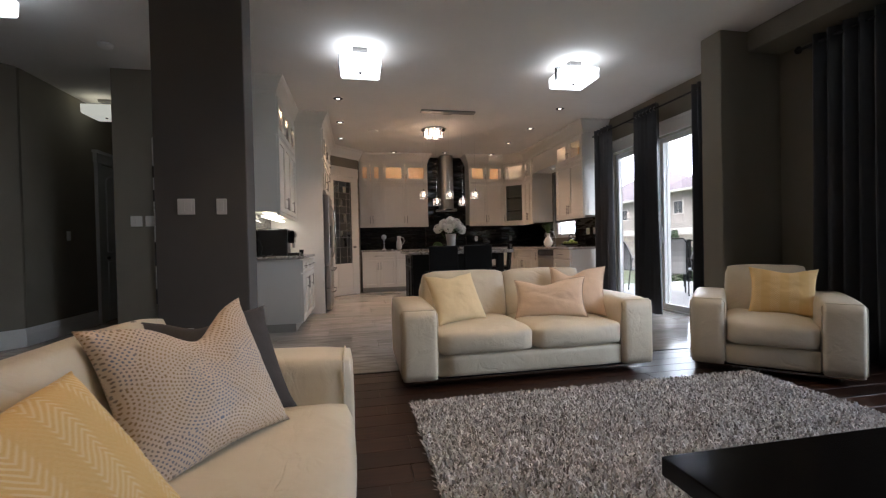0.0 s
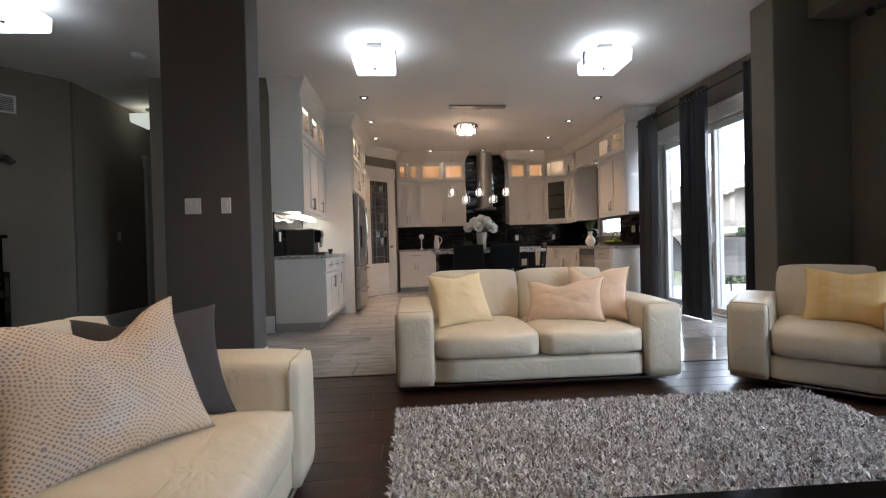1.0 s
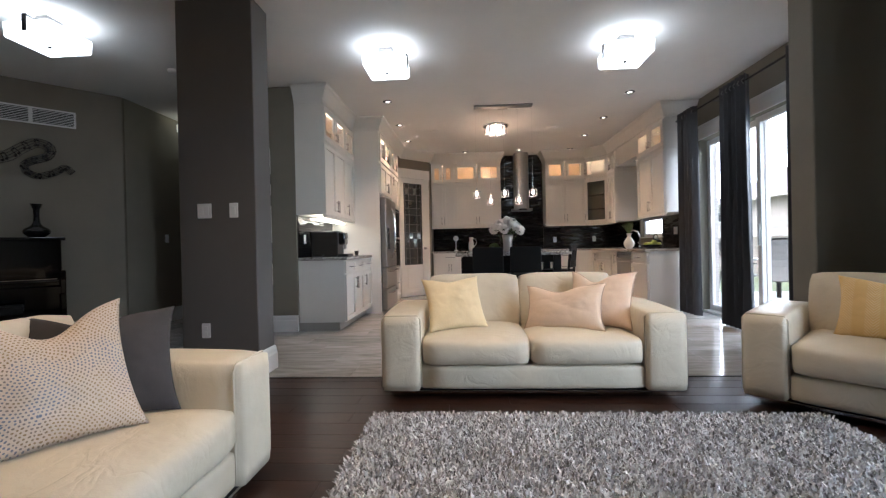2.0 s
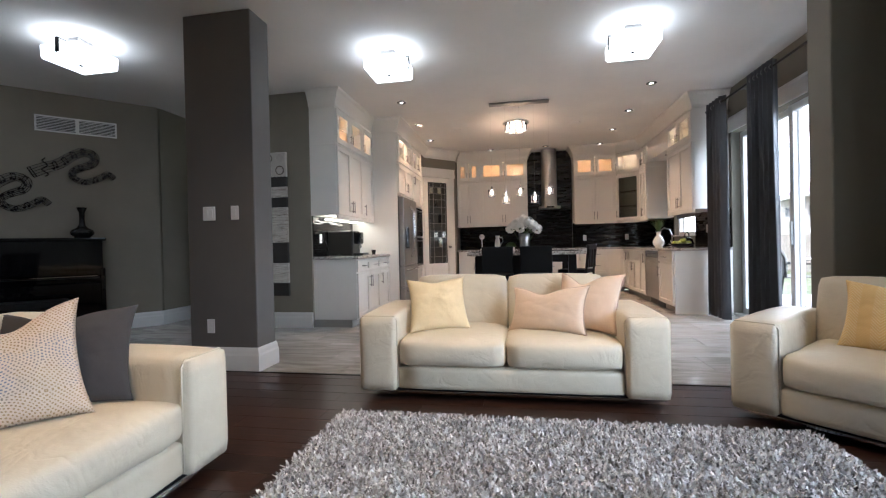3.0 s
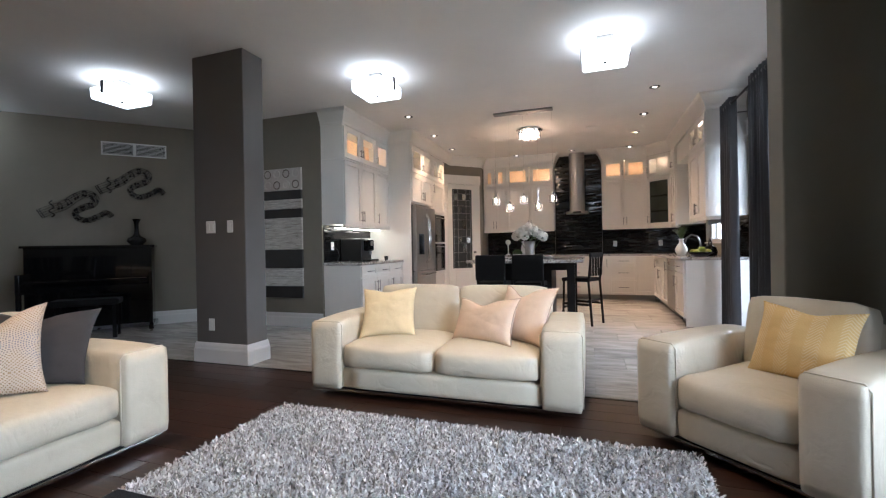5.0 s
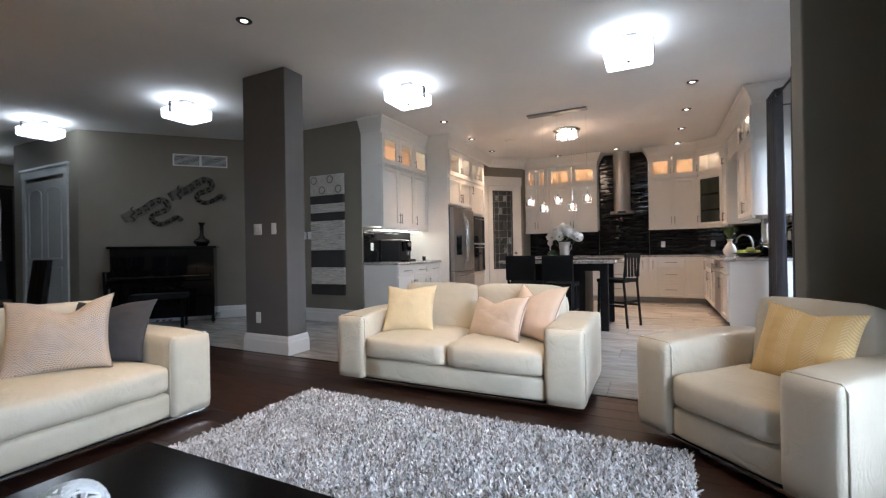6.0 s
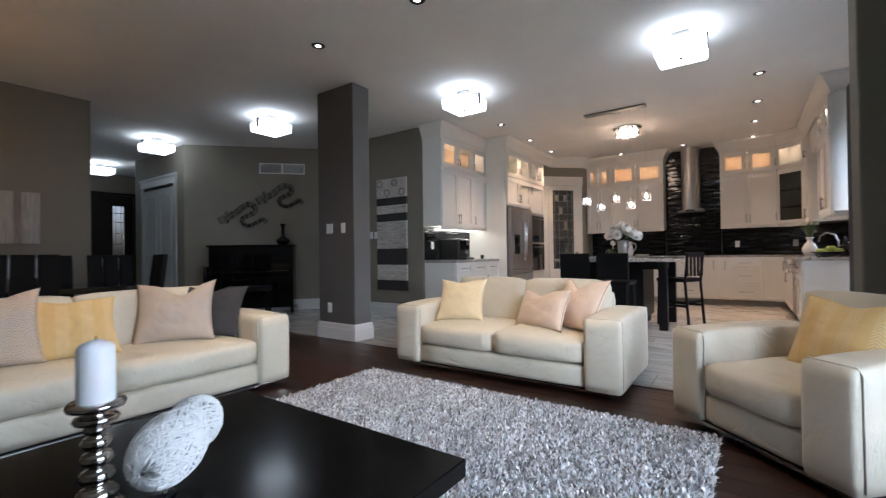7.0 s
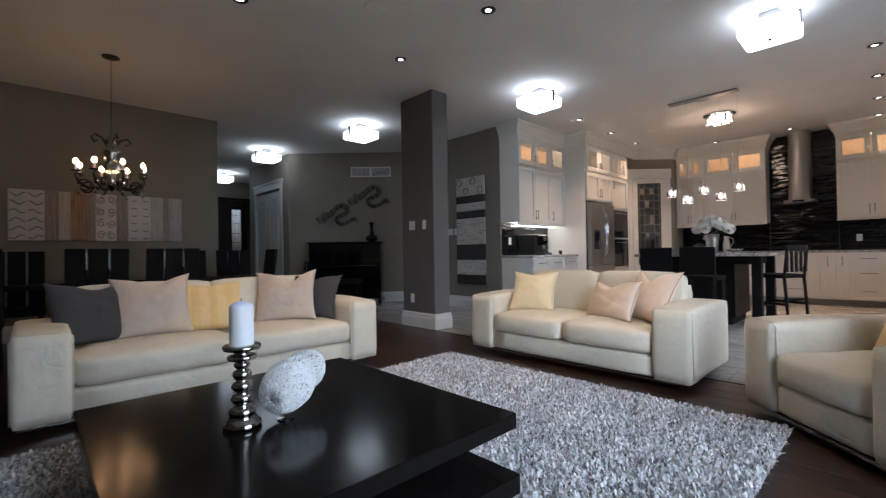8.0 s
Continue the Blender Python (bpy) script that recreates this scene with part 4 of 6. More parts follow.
pillow("cushion", rest(0.84, 3.41, 0.415, 17, 33, -1), 0.43, 0.42, 0.15, "yellow_cotton", 1, "pale yellow square cushion on the loveseat", 0.06, -0.1)
pillow("cushion", rest(1.835, 3.467, 0.415, -30, 29, 0), 0.45, 0.43, 0.14, "blush_cotton", 2, "blush square cushion leaning in the loveseat corner", 0.17, -0.25, piping="blush_cord")
pillow("cushion", rest(1.58, 3.43, 0.405, -30, 24, -4), 0.56, 0.33, 0.15, "blush_cotton", 3, "blush oblong cushion with corded edge on the loveseat", 0.14, -0.15, piping="blush_cord")
pillow("cushion", rest(-0.40, 0.27, 0.415, 106, 27, 4), 0.46, 0.43, 0.15, "charcoal_linen", 4, "charcoal grey cushion in the sofa corner", 0.08, 0.1)
pillow("cushion", rest(-0.40, 0.59, 0.415, 79, 26, -3), 0.48, 0.46, 0.17, "silver_dotted_cloth", 5, "cream cushion with a silver dotted print", 0.12, 0.1)
pillow("cushion", rest(-0.385, 0.97, 0.415, 80, 38, 0), 0.46, 0.43, 0.16, "yellow_chevron_cloth", 6, "yellow cushion with a faint chevron weave on the sofa", 0.05, -0.1)
pillow("cushion", rest(-0.37, 1.53, 0.415, 54, 26, -3), 0.50, 0.46, 0.17, "silver_dotted_cloth", 7, "cream cushion with a silver dotted print", 0.2, 0.15)
pillow("cushion", rest(-0.40, 1.755, 0.415, 41, 32, 1), 0.46, 0.43, 0.14, "charcoal_linen", 8, "charcoal grey cushion in the sofa corner", 0.1, -0.2)
pillow("cushion", rest(3.31, 2.94, 0.405, -46, 22, 2), 0.43, 0.385, 0.15, "yellow_chevron_cloth", 9, "yellow chevron patterned cushion on the armchair", 0.06, 0.1)

# ---- rug ----
t = thing("rug", pose(0, 0, 0), "thick light grey shag rug on the wooden floor", "rug")
RX0, RX1, RY0, RY1 = 0.345, 2.86, -0.55, 2.81
part("backing", B(RX0 + 0.01, RY0 + 0.01, 0.001, RX1 - 0.01, RY1 - 0.01, 0.014), "charcoal_linen", t)
rng = np.random.default_rng(5)
N = 165000
bx, by = rng.uniform(RX0, RX1, N), rng.uniform(RY0, RY1, N)
cl = np.sin(bx * 23 + 2 * np.sin(by * 17)) + np.cos(by * 29 + 2 * np.sin(bx * 19))
ang = rng.uniform(0, 2 * np.pi, N) + cl * 0.3
lean, ln, hw = rng.uniform(0.2, 1.0, N), rng.uniform(0.030, 0.050, N), rng.uniform(0.0035, 0.0066, N)
dx, dy = np.cos(ang), np.sin(ang)
sx, sy = -dy * hw, dx * hw
pts = []
for s, wd in ((0.0, 1.0), (0.55, 1.15), (1.0, 0.6)):
    out = ln * np.sin(lean * (0.35 + 0.65 * s)) * s
    up = 0.012 + ln * s * np.cos(lean * (0.3 + 0.7 * s)) * 0.95
    for sg in (-1, 1):
        pts.append(np.stack([bx + dx * out + sg * sx * wd, by + dy * out + sg * sy * wd, up], 1))
V = np.stack(pts, 1).reshape(-1, 3)
base = (np.arange(N) * 6)[:, None]
F = np.concatenate([base + np.array([0, 1, 3, 2]), base + np.array([2, 3, 5, 4])], 1).reshape(-1, 4)
me = bpy.data.meshes.new("shag_surface")
me.from_pydata(V.tolist(), [], F.tolist())
me.polygons.foreach_set("use_smooth", [True] * len(me.polygons))
me.materials.append(MATS["grey_shag_pile"])
ob = new("shag_surface", me)
ob.parent = t
ob["kind"] = "stuff"

# ---- on the coffee table ----
paint("candle_wax", (0.78, 0.78, 0.80), 0.5, 0.02)
MATS["candle_wax"].node_tree.nodes["Principled BSDF"].inputs["Subsurface Weight"].default_value = 0.2
t = thing("candle_holder", pose(1.61, 0.51, 0.361) @ Matrix.Diagonal((1.1, 1.1, 1.18, 1)), "antique silver turned candle holder on the coffee table", "candle holder")
prof = [(0.0, 0), (0.056, 0), (0.06, 0.006), (0.058, 0.014), (0.046, 0.026), (0.036, 0.034), (0.042, 0.042), (0.043, 0.052), (0.03, 0.062), (0.018, 0.067), (0.03, 0.076), (0.036, 0.087), (0.03, 0.099), (0.016, 0.105), (0.028, 0.114), (0.034, 0.125), (0.028, 0.136), (0.015, 0.142), (0.026, 0.15), (0.031, 0.16), (0.026, 0.17), (0.015, 0.176), (0.024, 0.184), (0.026, 0.192), (0.018, 0.199), (0.042, 0.205), (0.047, 0.212), (0.042, 0.219), (0.022, 0.224), (0.03, 0.23), (0.056, 0.236), (0.06, 0.243), (0.056, 0.25), (0.0, 0.248)]
part("stem", L(prof, 32), "antique_silver", t, "", True)
t = thing("candle", pose(1.61, 0.51, 0.361 + 0.2945), "white pillar candle on a silver holder", "candle")
part("wax", L([(0.0, 0), (0.041, 0), (0.0415, 0.004), (0.041, 0.136), (0.036, 0.146), (0.012, 0.158), (0.0, 0.157)], 28), "candle_wax", t, "", True)
part("wick", T([(0, 0, 0.155), (0.001, 0, 0.168)], 0.0015, 5), "black_void", t)
paint("bleached_vine", (0.74, 0.73, 0.72), 0.6, 0.1, 90, 0.3)
paint("weave_shade", (0.34, 0.33, 0.32), 0.8, 0.2)
t = thing("sculpture", pose(1.69, 0.57, 0.361, 0, 0, 122), "white woven openwork cocoon sculpture on the coffee table", "sculpture")
rnd = random.Random(11)


def cocoon(u, a, k=1.0):
    s = u * 2 - 1
    r = k * 0.095 * max(0.0, 1 - abs(s) ** 3) ** 0.5 * (1.08 - 0.24 * u) * (1 - 0.26 * math.exp(-((u - 0.6) / 0.09) ** 2)) + 0.002
    return Vector((0.02 + 0.30 * u, r * math.cos(a), 0.092 + 0.07 * u + r * 0.92 * math.sin(a)))


bm = bmesh.new()
for k in range(250):
    u, a, du, da = rnd.uniform(0.0, 1.0), rnd.uniform(0, 6.28), rnd.choice((-1, 1)) * rnd.uniform(0.02, 0.11), rnd.choice((-1, 1)) * rnd.uniform(0.12, 0.42)
    pts = []
    for i in range(9):
        pts.append(cocoon(min(0.999, max(0.001, u)), a, 1 + 0.03 * math.sin(i + k)))
        u += du
        a += da
        if u < 0.02 or u > 0.98:
            du = -du
    tube(bm, pts, 0.0037, 5)
part("woven_body", bm, "bleached_vine", t, "", True, "stuff")
# added solid core, its grey stands for shade seen between the strands
bm = bmesh.new()
rings = [[bm.verts.new(cocoon(0.02 + 0.96 * u / 12, 2 * math.pi * i / 16, 0.82)) for i in range(16)] for u in range(13)]
for ra, rb in zip(rings, rings[1:]):
    for i in range(16):
        bm.faces.new((ra[i], ra[(i + 1) % 16], rb[(i + 1) % 16], rb[i]))
bm.faces.new(rings[0][::-1])
bm.faces.new(rings[-1])
part("core", bm, "weave_shade", t, "shaded inside of the weave", True)
part("foot", T([(0.09, -0.01, 0.002), (0.1, 0.0, 0.06)], 0.006, 8), "chrome", t, "slim metal foot")
part("foot_plate", L([(0.0, 0.0), (0.03, 0.0), (0.03, 0.004), (0.0, 0.005)], 20, (0.09, -0.01, 0)), "black_lacquer", t)

# ---- patio door, curtains, sink window ----


def window_frame(t, axis_x, y0, y1, z0, z1, depth=0.06, w=0.06, mat="white_plastic", mids=()):
    for a, b, c, d in ((y0, z0, y0 + w, z1), (y1 - w, z0, y1, z1), (y0 + w, z0, y1 - w, z0 + w), (y0 + w, z1 - w, y1 - w, z1)):
        part("frame", B(axis_x, a, b, axis_x + depth, c, d, 0.004), mat, t)
    p = part("pane", B(axis_x + depth * 0.45, y0 + w, z0 + w, axis_x + depth * 0.55, y1 - w, z1 - w), "clear_glass", t, "clear glass pane")
    p.visible_shadow = False


t = thing("door_patio", pose(0, 0, 0), "white framed sliding glass patio door", "patio door", "", "structure")
window_frame(t, 4.33, 4.43, 5.62, 0.03, 2.46, 0.05, 0.075)
window_frame(t, 4.385, 5.54, 6.77, 0.03, 2.46, 0.05, 0.075)
part("threshold", B(4.285, 4.425, 0.0, 4.45, 6.775, 0.028), "white_plastic", t)
part("handle", B(4.305, 5.56, 0.95, 4.329, 5.59, 1.2, 0.006), "white_plastic", t)
bm = B(4.262, 4.36, 2.475, 4.279, 6.84, 2.64, 0.003)
box(bm, 4.25, 4.34, 2.64, 4.279, 6.86, 2.67)
box(bm, 4.262, 4.36, 0.0, 4.279, 4.44, 2.474)
structure("door_casing", bm, "white_trim", "white casing round the patio door", "casing")
t = thing("window_sink", pose(0, 0, 0), "white framed kitchen window with a dark roller blind", "window", "", "structure")
window_frame(t, 4.34, 8.0, 8.95, 1.12, 2.5, 0.06, 0.06)
part("blind", B(4.30, 8.02, 1.42, 4.306, 8.93, 2.46), "charcoal_curtain", t, "dark roller blind drawn half down")
part("blind_roll", T([(4.31, 8.02, 2.46), (4.31, 8.93, 2.46)], 0.03, 12), "charcoal_curtain", t)
part("sill", B(4.25, 7.97, 1.10, 4.34, 8.98, 1.12), "white_trim", t)


def curtain(x, y0, y1, z0, z1, folds, seed, label, rodz, group="charcoal curtains"):
    t = thing("curtain", pose(x, (y0 + y1) / 2, z0), label, "curtain", group)
    rnd = random.Random(seed)
    w, h = y1 - y0, z1 - z0
    bm = bmesh.new()
    nu, nv = folds * 10, 14
    ph, amp = rnd.uniform(0, 6), 0.045
    g = []
    for j in range(nv + 1):
        v = j / nv
        row = []
        for i in range(nu + 1):
            u = i / nu
            a = u * folds * 2 * math.pi + ph
            wob = 0.35 * math.sin(u * 5 + seed) * (1 - v) + 0.25 * math.sin(u * 11 + v * 3 + seed)
            xx = amp * (0.85 + 0.25 * (1 - v)) * math.sin(a + wob)
            yy = (u - 0.5) * w * (1.0 + 0.06 * (1 - v)) + 0.008 * math.sin(2 * a)
            row.append(bm.verts.new((xx, yy, v * h)))
        g.append(row)
    for j in range(nv):
        for i in range(nu):
            bm.faces.new((g[j][i], g[j][i + 1], g[j + 1][i + 1], g[j + 1][i]))
    ob = part("cloth", bm, "charcoal_curtain", t, "", True)
    sol = ob.modifiers.new("thickness", "SOLIDIFY")
    sol.thickness = 0.003
    for k in range(folds):
        yy = ((k + 0.5) / folds - 0.5) * w
        ring = [(0.0 + 0.026 * math.cos(q), yy + 0.004, rodz - z0 + 0.026 * math.sin(q)) for q in [2 * math.pi * i / 12 for i in range(13)]]
        part("grommet", T(ring, 0.005, 6), "nickel", t, "metal eyelet")
    return t


curtain(3.98, 6.28, 6.72, 0.015, 2.84, 5, 1, "charcoal grey eyelet curtain drawn open beside the patio door", 2.77)
curtain(3.98, 5.2, 5.66, 0.015, 2.84, 6, 2, "charcoal grey eyelet curtain hanging over the patio door's middle", 2.77)
curtain(3.98, 4.25, 4.6, 0.015, 2.84, 4, 3, "charcoal grey eyelet curtain drawn open beside the wall pier", 2.77)
t = thing("curtain_rod", pose(0, 0, 0), "dark metal curtain rod over the patio door", "curtain rod")
part("rod", T([(3.98, 4.0, 2.77), (3.98, 6.80, 2.77)], 0.013, 10), "wrought_metal", t)
for y in (4.6, 5.9, 6.79):
    part("bracket", T([(3.98, y, 2.77), (4.279, y, 2.77)], 0.008, 6), "dark_steel", t)
curtain(4.05, 2.35, 3.28, 0.015, 2.80, 8, 4, "charcoal grey eyelet curtain in the window recess", 2.73)
t = thing("curtain_rod", pose(0, 0, 0), "dark metal curtain rod with ball finial in the recess", "curtain rod")
part("rod", T([(4.05, 0.2, 2.73), (4.05, 3.36, 2.73)], 0.014, 10), "wrought_metal", t)
part("finial", L([(0.0, -0.035), (0.02, -0.03), (0.035, 0), (0.02, 0.03), (0.0, 0.035)], 14, (4.05, 3.39, 2.73)), "wrought_metal", t, "", True)
for y in (0.4, 3.33):
    part("bracket", T([(4.05, y, 2.73), (4.279, y, 2.73)], 0.008, 6), "dark_steel", t)

# ---- doors ----
t = thing("door_pantry", pose(-0.27, 9.28, 0, 0, 0, 45), "white pantry door with a leaded glass panel", "door", "", "structure")
part("leaf", shaker(bmesh.new(), -0.34, 0.01, 0.34, 2.46, -0.012, 0.03, 0.1, True), "white_cabinet", t)
bm = B(-0.24, -0.035, 0.11, 0.24, -0.012, 0.66)
box(bm, -0.17, -0.042, 0.18, 0.17, -0.035, 0.59, 0.003)
part("lower_panel", bm, "white_cabinet", t)
pn = part("leaded_pane", B(-0.238, -0.03, 0.662, 0.238, -0.02, 2.358), "smoked_pane", t, "dark textured glass panel")
bm = bmesh.new()
for x in (-0.2, -0.1, 0.1, 0.2):
    box(bm, x - 0.003, -0.036, 0.67, x + 0.003, -0.029, 2.35)
for z in (0.8, 1.0, 1.2, 1.34, 1.5, 1.7, 1.84, 2.0, 2.12, 2.26):
    box(bm, -0.238, -0.0355, z - 0.003, 0.238, -0.0285, z + 0.003)
part("lead_lines", bm, "brushed_bar", t, "grey lead came lines")
bm = bmesh.new()
for x0, z0, x1, z1 in ((-0.09, 1.21, -0.01, 1.33), (0.01, 1.51, 0.09, 1.69), (-0.09, 1.85, -0.01, 1.99), (-0.19, 2.13, -0.11, 2.25), (0.01, 2.13, 0.09, 2.25), (0.11, 1.21, 0.19, 1.33), (0.01, 1.01, 0.09, 1.19)):
    box(bm, x0, -0.034, z0, x1, -0.0282, z1)
part("bevelled_glass", bm, "bevel_glass", t, "bright bevelled glass pieces")
bm = bmesh.new()
box(bm, -0.45, -0.024, 0, -0.345, -0.002, 2.47)
box(bm, 0.345, -0.024, 0, 0.45, -0.002, 2.47)
box(bm, -0.47, -0.028, 2.47, 0.47, -0.002, 2.66)
part("casing", bm, "white_cabinet", t)
h = part("handle", L([(0.0, 0.045), (0.024, 0.04), (0.027, 0.025), (0.012, 0.012), (0.012, 0.0), (0.026, -0.002)][::-1], 16, (0.29, -0.046, 1.0), Matrix.Rotation(radians(90), 4, "X")), "nickel", t, "brushed nickel knob", True)


def closet_leaf(t, x0, x1, mat, y=-0.03):
    leaf = part("leaf", B(x0, y - 0.035, 0.02, x1, y, 2.44, 0.003), mat, t)
    w = x1 - x0
    for z0, z1, arch in ((0.2, 0.95, False), (1.1, 2.3, True)):
        bm = bmesh.new()
        c = [(x0 + 0.11, z0), (x1 - 0.11, z0), (x1 - 0.11, z1 - (0.1 if arch else 0))]
        if arch:
            c += [(x0 + w / 2 + (w / 2 - 0.11) * math.cos(q), z1 - 0.1 + 0.1 * math.sin(q)) for q in [math.pi * i / 10 for i in range(1, 10)]]
        c += [(x0 + 0.11, z1 - (0.1 if arch else 0))]
        pts = [(a, y - 0.036, b) for a, b in c]
        tube(bm, pts + [pts[0], pts[1]], 0.012, 6)
        part("panel_moulding", bm, mat, leaf)
    return leaf


t = thing("door_closet", pose(-7.024, 3.823, 0) @ Matrix.Diagonal((0.945, 1, 0.967, 1)), "pale grey double closet door with arched panels", "door", "", "structure")
for k in range(2):
    lf = closet_leaf(t, 0.0 + k * 0.69, 0.685 + k * 0.69, "door_paint", 0.0)
    part("handle", L([(0.0, 0.05), (0.025, 0.04), (0.025, 0.02), (0.01, 0.0)][::-1], 12, (0.62 if k == 0 else 0.76, -0.04, 1.0), Matrix.Rotation(radians(90), 4, "X")), "nickel", lf, "", True)
bm = bmesh.new()
box(bm, -0.12, -0.055, 0, -0.015, -0.031, 2.5)
box(bm, 1.39, -0.055, 0, 1.5, -0.031, 2.5)
box(bm, -0.14, -0.06, 2.5, 1.52, -0.031, 2.64)
box(bm, -0.16, -0.08, 2.64, 1.54, -0.031, 2.68)
part("casing", bm, "door_paint", t)
t = thing("door_front", pose(-9.6, 3.5, 0, 0, 0, 90), "dark stained front door with a narrow glass light", "door", "", "structure")
part("leaf", B(0.06, 0.03, 0.01, 0.56, 0.09, 2.56), "dark_stain_door", t)
part("leaf", B(0.80, 0.03, 0.01, 0.99, 0.09, 2.56), "dark_stain_door", t)
part("rail", B(0.56, 0.03, 0.01, 0.80, 0.09, 0.6), "dark_stain_door", t)
part("rail", B(0.56, 0.03, 2.3, 0.80, 0.09, 2.56), "dark_stain_door", t)
p = part("pane", B(0.56, 0.055, 0.6, 0.80, 0.062, 2.3), "clear_glass", t, "narrow glass light")
p.visible_shadow = False
for z in (1.02, 1.36, 1.62, 1.9, 2.12):
    part("came", B(0.56, 0.048, z, 0.80, 0.053, z + 0.014), "brushed_bar", p, "grey lead came bar")
for x in (0.62, 0.735):
    part("came", B(x, 0.048, 1.36, x + 0.01, 0.0525, 2.3), "brushed_bar", p, "grey lead came bar")
bm = B(0.0, -0.02, 0, 0.06, 0.12, 2.62)
box(bm, 0.99, -0.02, 0, 1.05, 0.12, 2.62)
box(bm, 0.06, -0.02, 2.56, 0.99, 0.12, 2.62)
part("frame", bm, "dark_stain_door", t)
t = thing("door_corridor", pose(-3.42, 9.498, 0) @ Matrix.Diagonal((0.82, 1, 1, 1)), "pale door at the end of the dark corridor", "door", "", "structure")
closet_leaf(t, 0.0, 0.8, "door_paint", 0.0)
bm = bmesh.new()
box(bm, -0.1, -0.03, 0, -0.004, -0.001, 2.46)
box(bm, 0.804, -0.03, 0, 0.9, -0.001, 2.46)
box(bm, -0.12, -0.035, 2.46, 0.92, -0.001, 2.6)
part("casing", bm, "door_paint", t)

t = thing("door_corridor_side", pose(-3.574, 7.13, 0, 0, 0, 90) @ Matrix.Diagonal((1, 1, 0.93, 1)), "pale panelled door in the dark corridor's long wall", "door", "", "structure")
lf = closet_leaf(t, 0.0, 0.8, "door_paint", -0.002)
part("handle", L([(0.0, 0.05), (0.025, 0.04), (0.025, 0.02), (0.01, 0.0)][::-1], 12, (0.07, -0.04, 1.0), Matrix.Rotation(radians(90), 4, "X")), "wrought_metal", lf, "", True)
bm = bmesh.new()
box(bm, -0.1, -0.045, 0, -0.004, -0.001, 2.46)
box(bm, 0.804, -0.045, 0, 0.9, -0.001, 2.46)
box(bm, -0.12, -0.05, 2.46, 0.92, -0.001, 2.6)
box(bm, -0.14, -0.07, 2.6, 0.94, -0.001, 2.64)
part("casing", bm, "door_paint", t)

# ---- piano corner ----
PD = Vector((1.748, 1.871, 0)).normalized()
pm = Matrix.Translation(Vector((-5.323, 3.793, 0)) + PD * 0.491) @ Matrix.Rotation(math.atan2(PD.y, PD.x), 4, "Z")
upright = pm @ Matrix.Diagonal((0.945, 0.945, 0.992, 1))
hung = pm @ Matrix.Translation((0, 0, 0.058)) @ Matrix.Diagonal((0.945, 0.945, 0.945, 1))
t = thing("piano", upright @ Matrix.Translation((0, -0.03, 0)), "black polished upright piano against the angled wall", "piano")
part("case", B(0.03, -0.40, 0.1, 1.51, -0.0, 1.2, 0.004), "black_lacquer", t)
part("lid", B(-0.01, -0.42, 1.2, 1.55, 0.0, 1.235, 0.006, 2), "black_lacquer", t)
for k in range(2):
    x = 0.0 if k == 0 else 1.49
    part("cheek", B(x, -0.62, 0.60, x + 0.05, -0.38, 0.86, 0.008, 2), "black_lacquer", t)
    part("leg", B(x, -0.60, 0.07, x + 0.05, -0.54, 0.60, 0.006), "black_lacquer", t)
    part("toe_block", B(x, -0.64, 0.03, x + 0.06, 0.0, 0.1, 0.006), "black_lacquer", t)
    part("caster", L([(0.0, 0.0), (0.02, 0.0), (0.02, 0.03), (0.0, 0.03)], 12, (x + 0.03, -0.6, 0)), "antique_silver", t)
part("key_bed", B(0.05, -0.60, 0.60, 1.49, -0.38, 0.68), "black_lacquer", t)
part("fallboard", B(0.05, -0.58, 0.73, 1.49, -0.40, 0.76, 0.01, 2), "black_lacquer", t)
part("brass_strip", B(0.08, -0.585, 0.765, 1.46, -0.57, 0.772), "antique_silver", t)
part("music_desk", B(0.3, -0.425, 0.80, 1.25, -0.405, 1.0), "black_lacquer", t)
for k in range(3):
    part("pedal", B(0.66 + k * 0.09, -0.47, 0.06, 0.70 + k * 0.09, -0.39, 0.075, 0.004), "antique_silver", t)
t = thing("piano_bench", upright @ Matrix.Translation((0.42, -0.98, 0)), "black padded piano bench", "bench")
part("seat", B(0, 0, 0.44, 0.76, 0.36, 0.52, 0.02, 3), "black_upholstery", t)
for k in range(4):
    x, y = 0.03 + (k % 2) * 0.65, 0.03 + (k // 2) * 0.26
    part("leg", B(x, y, 0, x + 0.05, y + 0.05, 0.44), "black_lacquer", t)
t = thing("vase", upright @ Matrix.Translation((1.30, -0.2, 1.2355)), "black glossy bottle vase with flared neck on the piano", "vase")
part("body", L([(0.0, 0), (0.08, 0), (0.085, 0.012), (0.09, 0.02), (0.125, 0.05), (0.13, 0.075), (0.115, 0.105), (0.06, 0.135), (0.035, 0.17), (0.028, 0.25), (0.032, 0.33), (0.055, 0.385), (0.06, 0.39), (0.04, 0.37), (0.0, 0.36)], 28), "black_lacquer", t, "", True)
